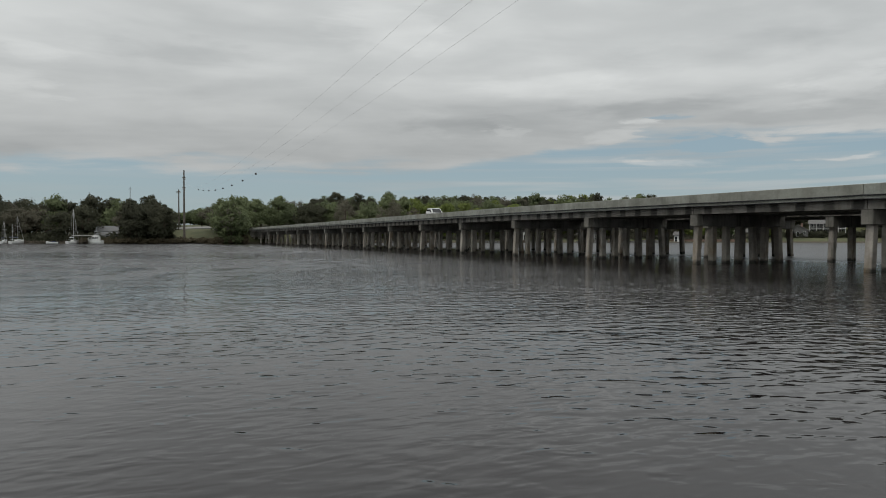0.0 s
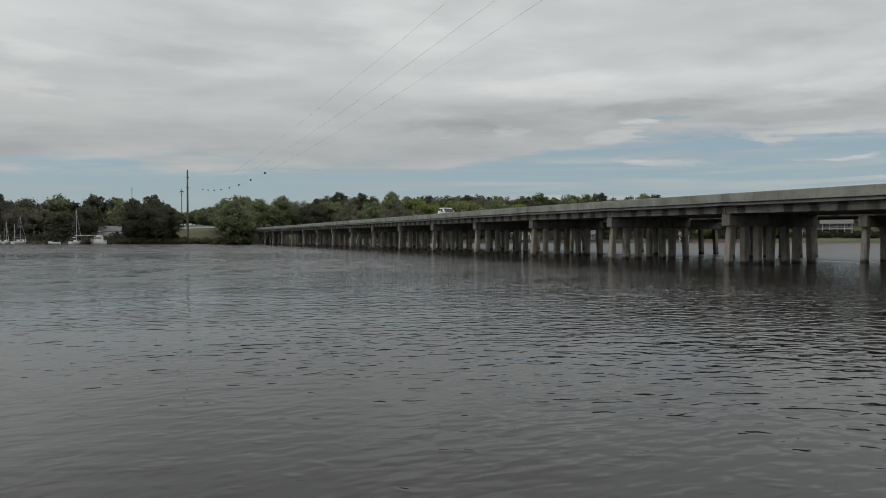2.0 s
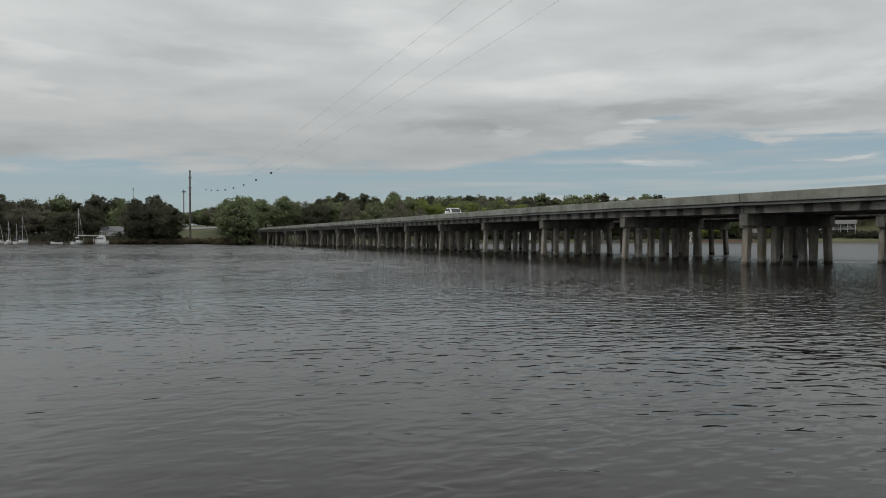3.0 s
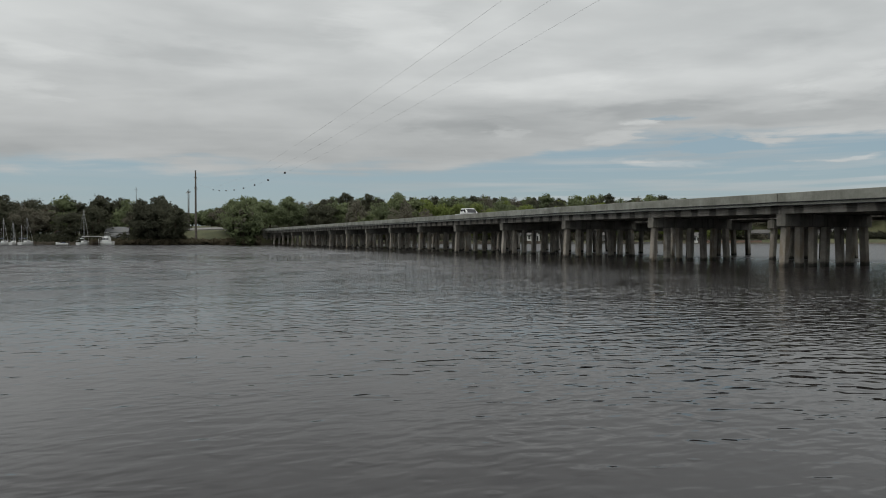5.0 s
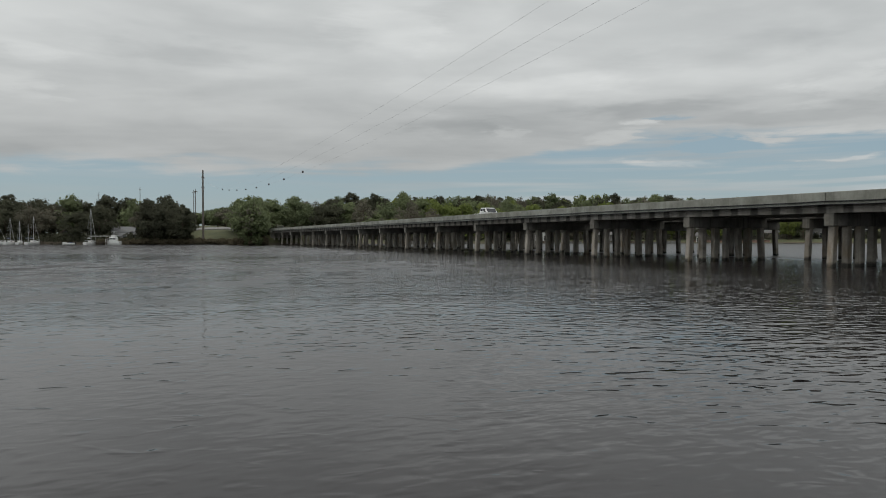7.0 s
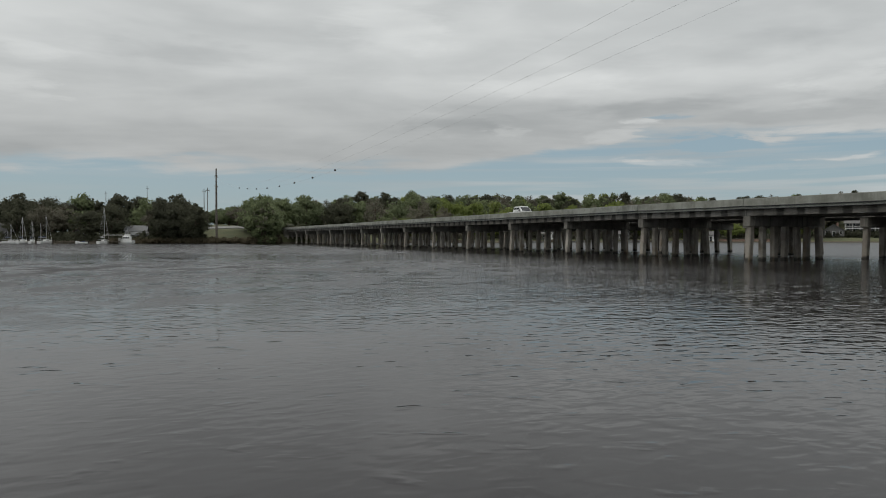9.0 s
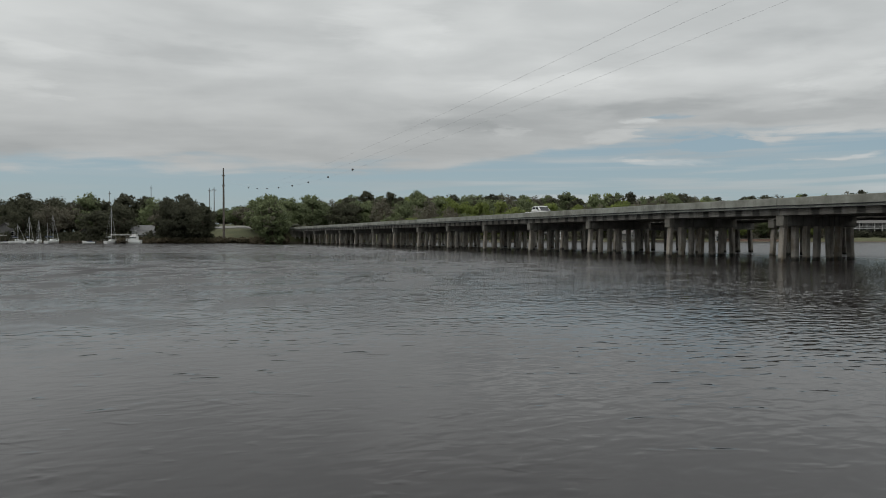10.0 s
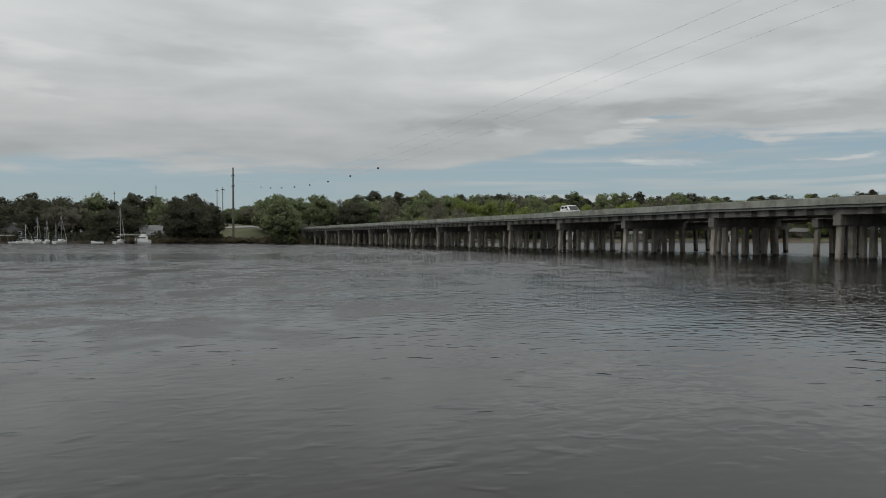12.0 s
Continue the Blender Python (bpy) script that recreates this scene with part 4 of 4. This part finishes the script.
# the far bank beyond the bridges
house(238.2, 161.5, -55, 8.0, 11.0, 2.9, 2.4, "siding_grey", "roof_grey", "grey house with a grey gable roof on the far bank", 1)
house(215.5, 173.3, 52, 7.0, 15.0, 2.8, 1.5, "siding_grey", "roof_grey", "long low grey house behind the brick river wall", 1, False, False)
house(250.5, 156.1, 35, 9.0, 14.5, 4.8, 1.9, "siding_grey", "roof_grey", "grey two-storey house with a white raised porch facing the river", 2, True)
house(113.0, 202.3, 20, 5.5, 7.0, 2.8, 1.6, "siding_white", "roof_grey", "low white house on the far bank behind the bridges", 1, False, False)
house(144.4, 193.9, 25, 5.0, 6.5, 2.8, 1.6, "siding_grey", "roof_grey", "low grey house on the far bank behind the bridges", 1, False, False)
house(179.9, 175.3, 32, 3.2, 3.4, 3.2, 1.2, "siding_white", "roof_grey", "small white boathouse at the edge of the far bank", 1, False, False)


def retaining_wall():
    w = thing("retaining_wall", pose(194.6, 167.6, 0, 0, 0, -32), "low reddish brick retaining wall at the waterside", "wall")
    part("face", a_box(-20, 12, -0.3, 0.3, -1.5, 1.35, bevel=0.03), MAT["brick"], w)
    part("coping", a_box(-20.1, 12.1, -0.42, 0.42, 1.35, 1.5, bevel=0.03), MAT["cap"], w, "pale concrete coping")


retaining_wall()


def bulkhead():
    """A timber river wall in straight lengths along the far bank."""
    w = thing("bulkhead", Matrix.Identity(4), "low pale weathered timber river wall along the far bank", "river wall")
    xs = [42 + 7.0 * i for i in range(19)]
    for k, (xa, xb) in enumerate(zip(xs, xs[1:])):
        if k in (5, 12):
            continue
        ya, yb = shore_y(xa) - 1.2, shore_y(xb) - 1.2
        ln = math.hypot(xb - xa, yb - ya)
        m = pose(xa, ya, 0, 0, 0, math.degrees(math.atan2(yb - ya, xb - xa)))
        tall = 0.85 + 0.25 * math.sin(k * 2.3)
        panel = part("panel", a_box(0.02, ln - 0.02, -0.08, 0.08, -1.2, tall, bevel=0.02), MAT["gravel" if k % 3 else "wood"], w, "", m)
        part("capping", a_box(0.0, ln, -0.16, 0.16, tall, tall + 0.1, bevel=0.02), MAT["wood"], panel)
        for q in range(3):
            part("post", tube(bmesh.new(), [(ln * (q + 0.3) / 3, -0.2, -1.2), (ln * (q + 0.3) / 3, -0.2, tall + 0.3)], [0.12, 0.11], 8), MAT["wood"], panel)


bulkhead()


# ---- road at the bridge end ----
def approach():
    for x0, wide, y0 in ((0.0, 9.9, 14 * SPAN), (14.13, 13.1, 14 * SPAN - 1.25)):
        bm = extrude_y([(x0 + 0.1, 4.72), (x0 + wide - 0.3, 4.72), (x0 + wide - 0.3, 4.86), (x0 + 0.1, 4.86)], y0, 300)
        tagged(place("road", mesh_of("road", bm, MAT["asphalt"])), "grey asphalt road leading off the bridge", "road", kind="structure")
        a = thing("abutment", pose(x0, y0, 0), "grey concrete abutment at the end of the bridge", "abutment", "bridge abutments")
        part("end_wall", a_box(-0.6, wide + 0.6, 0.5, 1.3, -1.5, 4.7, bevel=0.04), MAT["cap"], a)
        for s in (-1, 1):
            part("wing_wall", a_box(wide / 2 + s * (wide / 2 + 0.5) - 0.2, wide / 2 + s * (wide / 2 + 0.5) + 0.2, 1.304, 7.0, -0.5, 4.9, bevel=0.04), MAT["cap"], a)
    bm = bmesh.new()
    rows = []
    for i in range(12):
        x = -27.6 + i * 2.2
        rows.append([bm.verts.new((x, y, max(land(x, 234), land(x, 238)) + z)) for y, z in ((233.5, -0.5), (233.5, 0.06), (238.0, 0.8), (238.0, -0.5))])
    for a, b in zip(rows, rows[1:]):
        for k in range(4):
            bm.faces.new((a[k], a[(k + 1) % 4], b[(k + 1) % 4], b[k]))
    bmesh.ops.recalc_face_normals(bm, faces=bm.faces)
    tagged(place("road", mesh_of("road", bm, MAT["gravel"])), "pale gravel lane behind the lawn by the poles", "road", kind="structure")
    w = thing("approach_barrier", pose(0, 14 * SPAN + 0.02, 0), "grey concrete barrier along the road beyond the bridge", "barrier")
    part("face", extrude_y([(-0.40, 4.3), (0.06, 4.3), (0.0, DECK + 0.1), (-0.14, DECK + 0.34), (-0.2, RAIL), (-0.38, RAIL), (-0.40, RAIL - 0.03)], 0, 9.5), MAT["barrier"], w)
    g = thing("guard_rail", pose(-0.3, 14 * SPAN + 9.6, 4.5), "galvanised steel guard rail beside the road", "guard rail")
    part("beam", extrude_y([(0, 0.45), (0.06, 0.5), (0, 0.6), (0.06, 0.7), (0, 0.75), (-0.03, 0.75), (0.03, 0.7), (-0.03, 0.6), (0.03, 0.5), (-0.03, 0.45)], 0, 60), MAT["mast"], g, "pale corrugated steel beam")
    post = mesh_of("post", a_box(0.06, 0.16, -0.06, 0.06, -0.6, 0.75), MAT["wood"])
    for i in range(16):
        place("post", post, g, Matrix.Translation((0, i * 4, 0)))


approach()


# ---- vehicles ----
def pickup(x, y, turn, label):
    """A crew-cab pickup truck, front at +x."""
    c = thing("pickup_truck", pose(x, y, DECK + 0.054, 0, 0, turn), label, "pickup truck", "cars on the bridge")
    half, wide = 2.7, 1.96

    def shell(prof, w_low, w_top, z_split):
        bm = bmesh.new()
        rows = [[bm.verts.new((px, s * (w_low if pz < z_split else w_top) / 2, pz)) for px, pz in prof] for s in (-1, 1)]
        n = len(prof)
        for i in range(n):
            bm.faces.new((rows[0][i], rows[0][(i + 1) % n], rows[1][(i + 1) % n], rows[1][i]))
        bm.faces.new(rows[0])
        bm.faces.new(rows[1][::-1])
        bmesh.ops.recalc_face_normals(bm, faces=bm.faces)
        bmesh.ops.bevel(bm, geom=list(bm.edges), offset=0.05, segments=2, affect="EDGES")
        return bm

    part("body", shell([(-half, 0.5), (-half, 1.02), (half - 1.35, 1.08), (half - 0.12, 1.0), (half, 0.82), (half, 0.45)], wide, wide * 0.97, 0.9), MAT["white"], c, "white painted body")
    part("cab", shell([(-0.95, 1.07), (-0.85, 1.78), (-0.6, 1.86), (0.75, 1.86), (1.5, 1.1)], wide * 0.95, wide * 0.78, 1.3), MAT["white"], c)
    part("bed_cover", a_box(-half + 0.12, -1.02, -wide * 0.42, wide * 0.42, 1.0, 1.06, bevel=0.02), MAT["tyre"], c, "dark cargo bed")
    for s in (-1, 1):
        for x0, x1 in ((-0.72, 0.02), (0.12, 0.98)):
            part("side_window", shell([(x0, 1.2), (x0 + 0.04, 1.7), (x1 - (0.3 if x1 > 0.5 else 0.02), 1.7), (x1, 1.2)], 0.05, 0.05, 9), MAT["dark"], c, "dark glass", Matrix.Translation((0, s * wide * 0.425, 0)))
        part("headlight", a_box(half - 0.1, half + 0.02, s * wide * 0.39 - 0.15, s * wide * 0.39 + 0.15, 0.72, 0.92, bevel=0.02), MAT["chrome"], c)
        part("tail_light", a_box(-half - 0.02, -half + 0.06, s * wide * 0.43 - 0.08, s * wide * 0.43 + 0.08, 0.65, 0.98), MAT["red"], c)
        part("mirror", a_box(1.0, 1.12, s * wide * 0.53 - 0.1, s * wide * 0.53 + 0.1, 1.2, 1.38, bevel=0.02), MAT["tyre"], c)
        for fx in (-1.65, 1.75):
            bm = bmesh.new()
            bmesh.ops.create_cone(bm, cap_ends=True, segments=20, radius1=0.39, radius2=0.39, depth=0.26)
            wh = part("wheel", bm, MAT["tyre"], c, "black tyre", pose(fx, s * (wide / 2 - 0.12), 0.39, 90))
            bm = bmesh.new()
            bmesh.ops.create_cone(bm, cap_ends=True, segments=14, radius1=0.24, radius2=0.24, depth=0.28)
            part("rim", bm, MAT["chrome"], wh)
    part("windscreen", a_box(-0.02, 0.02, -0.72, 0.72, -0.4, 0.4), MAT["dark"], c, "dark glass", pose(1.16, 0, 1.46, 0, -44.6))
    part("bumper", a_box(half - 0.06, half + 0.1, -wide * 0.48, wide * 0.48, 0.45, 0.68, bevel=0.03), MAT["chrome"], c)
    part("grille", a_box(half - 0.02, half + 0.03, -0.55, 0.55, 0.7, 0.95, bevel=0.01), MAT["tyre"], c, "black grille")
    return c


pickup(3.2, 43.5, -90, "white crew-cab pickup truck driving on the bridge")
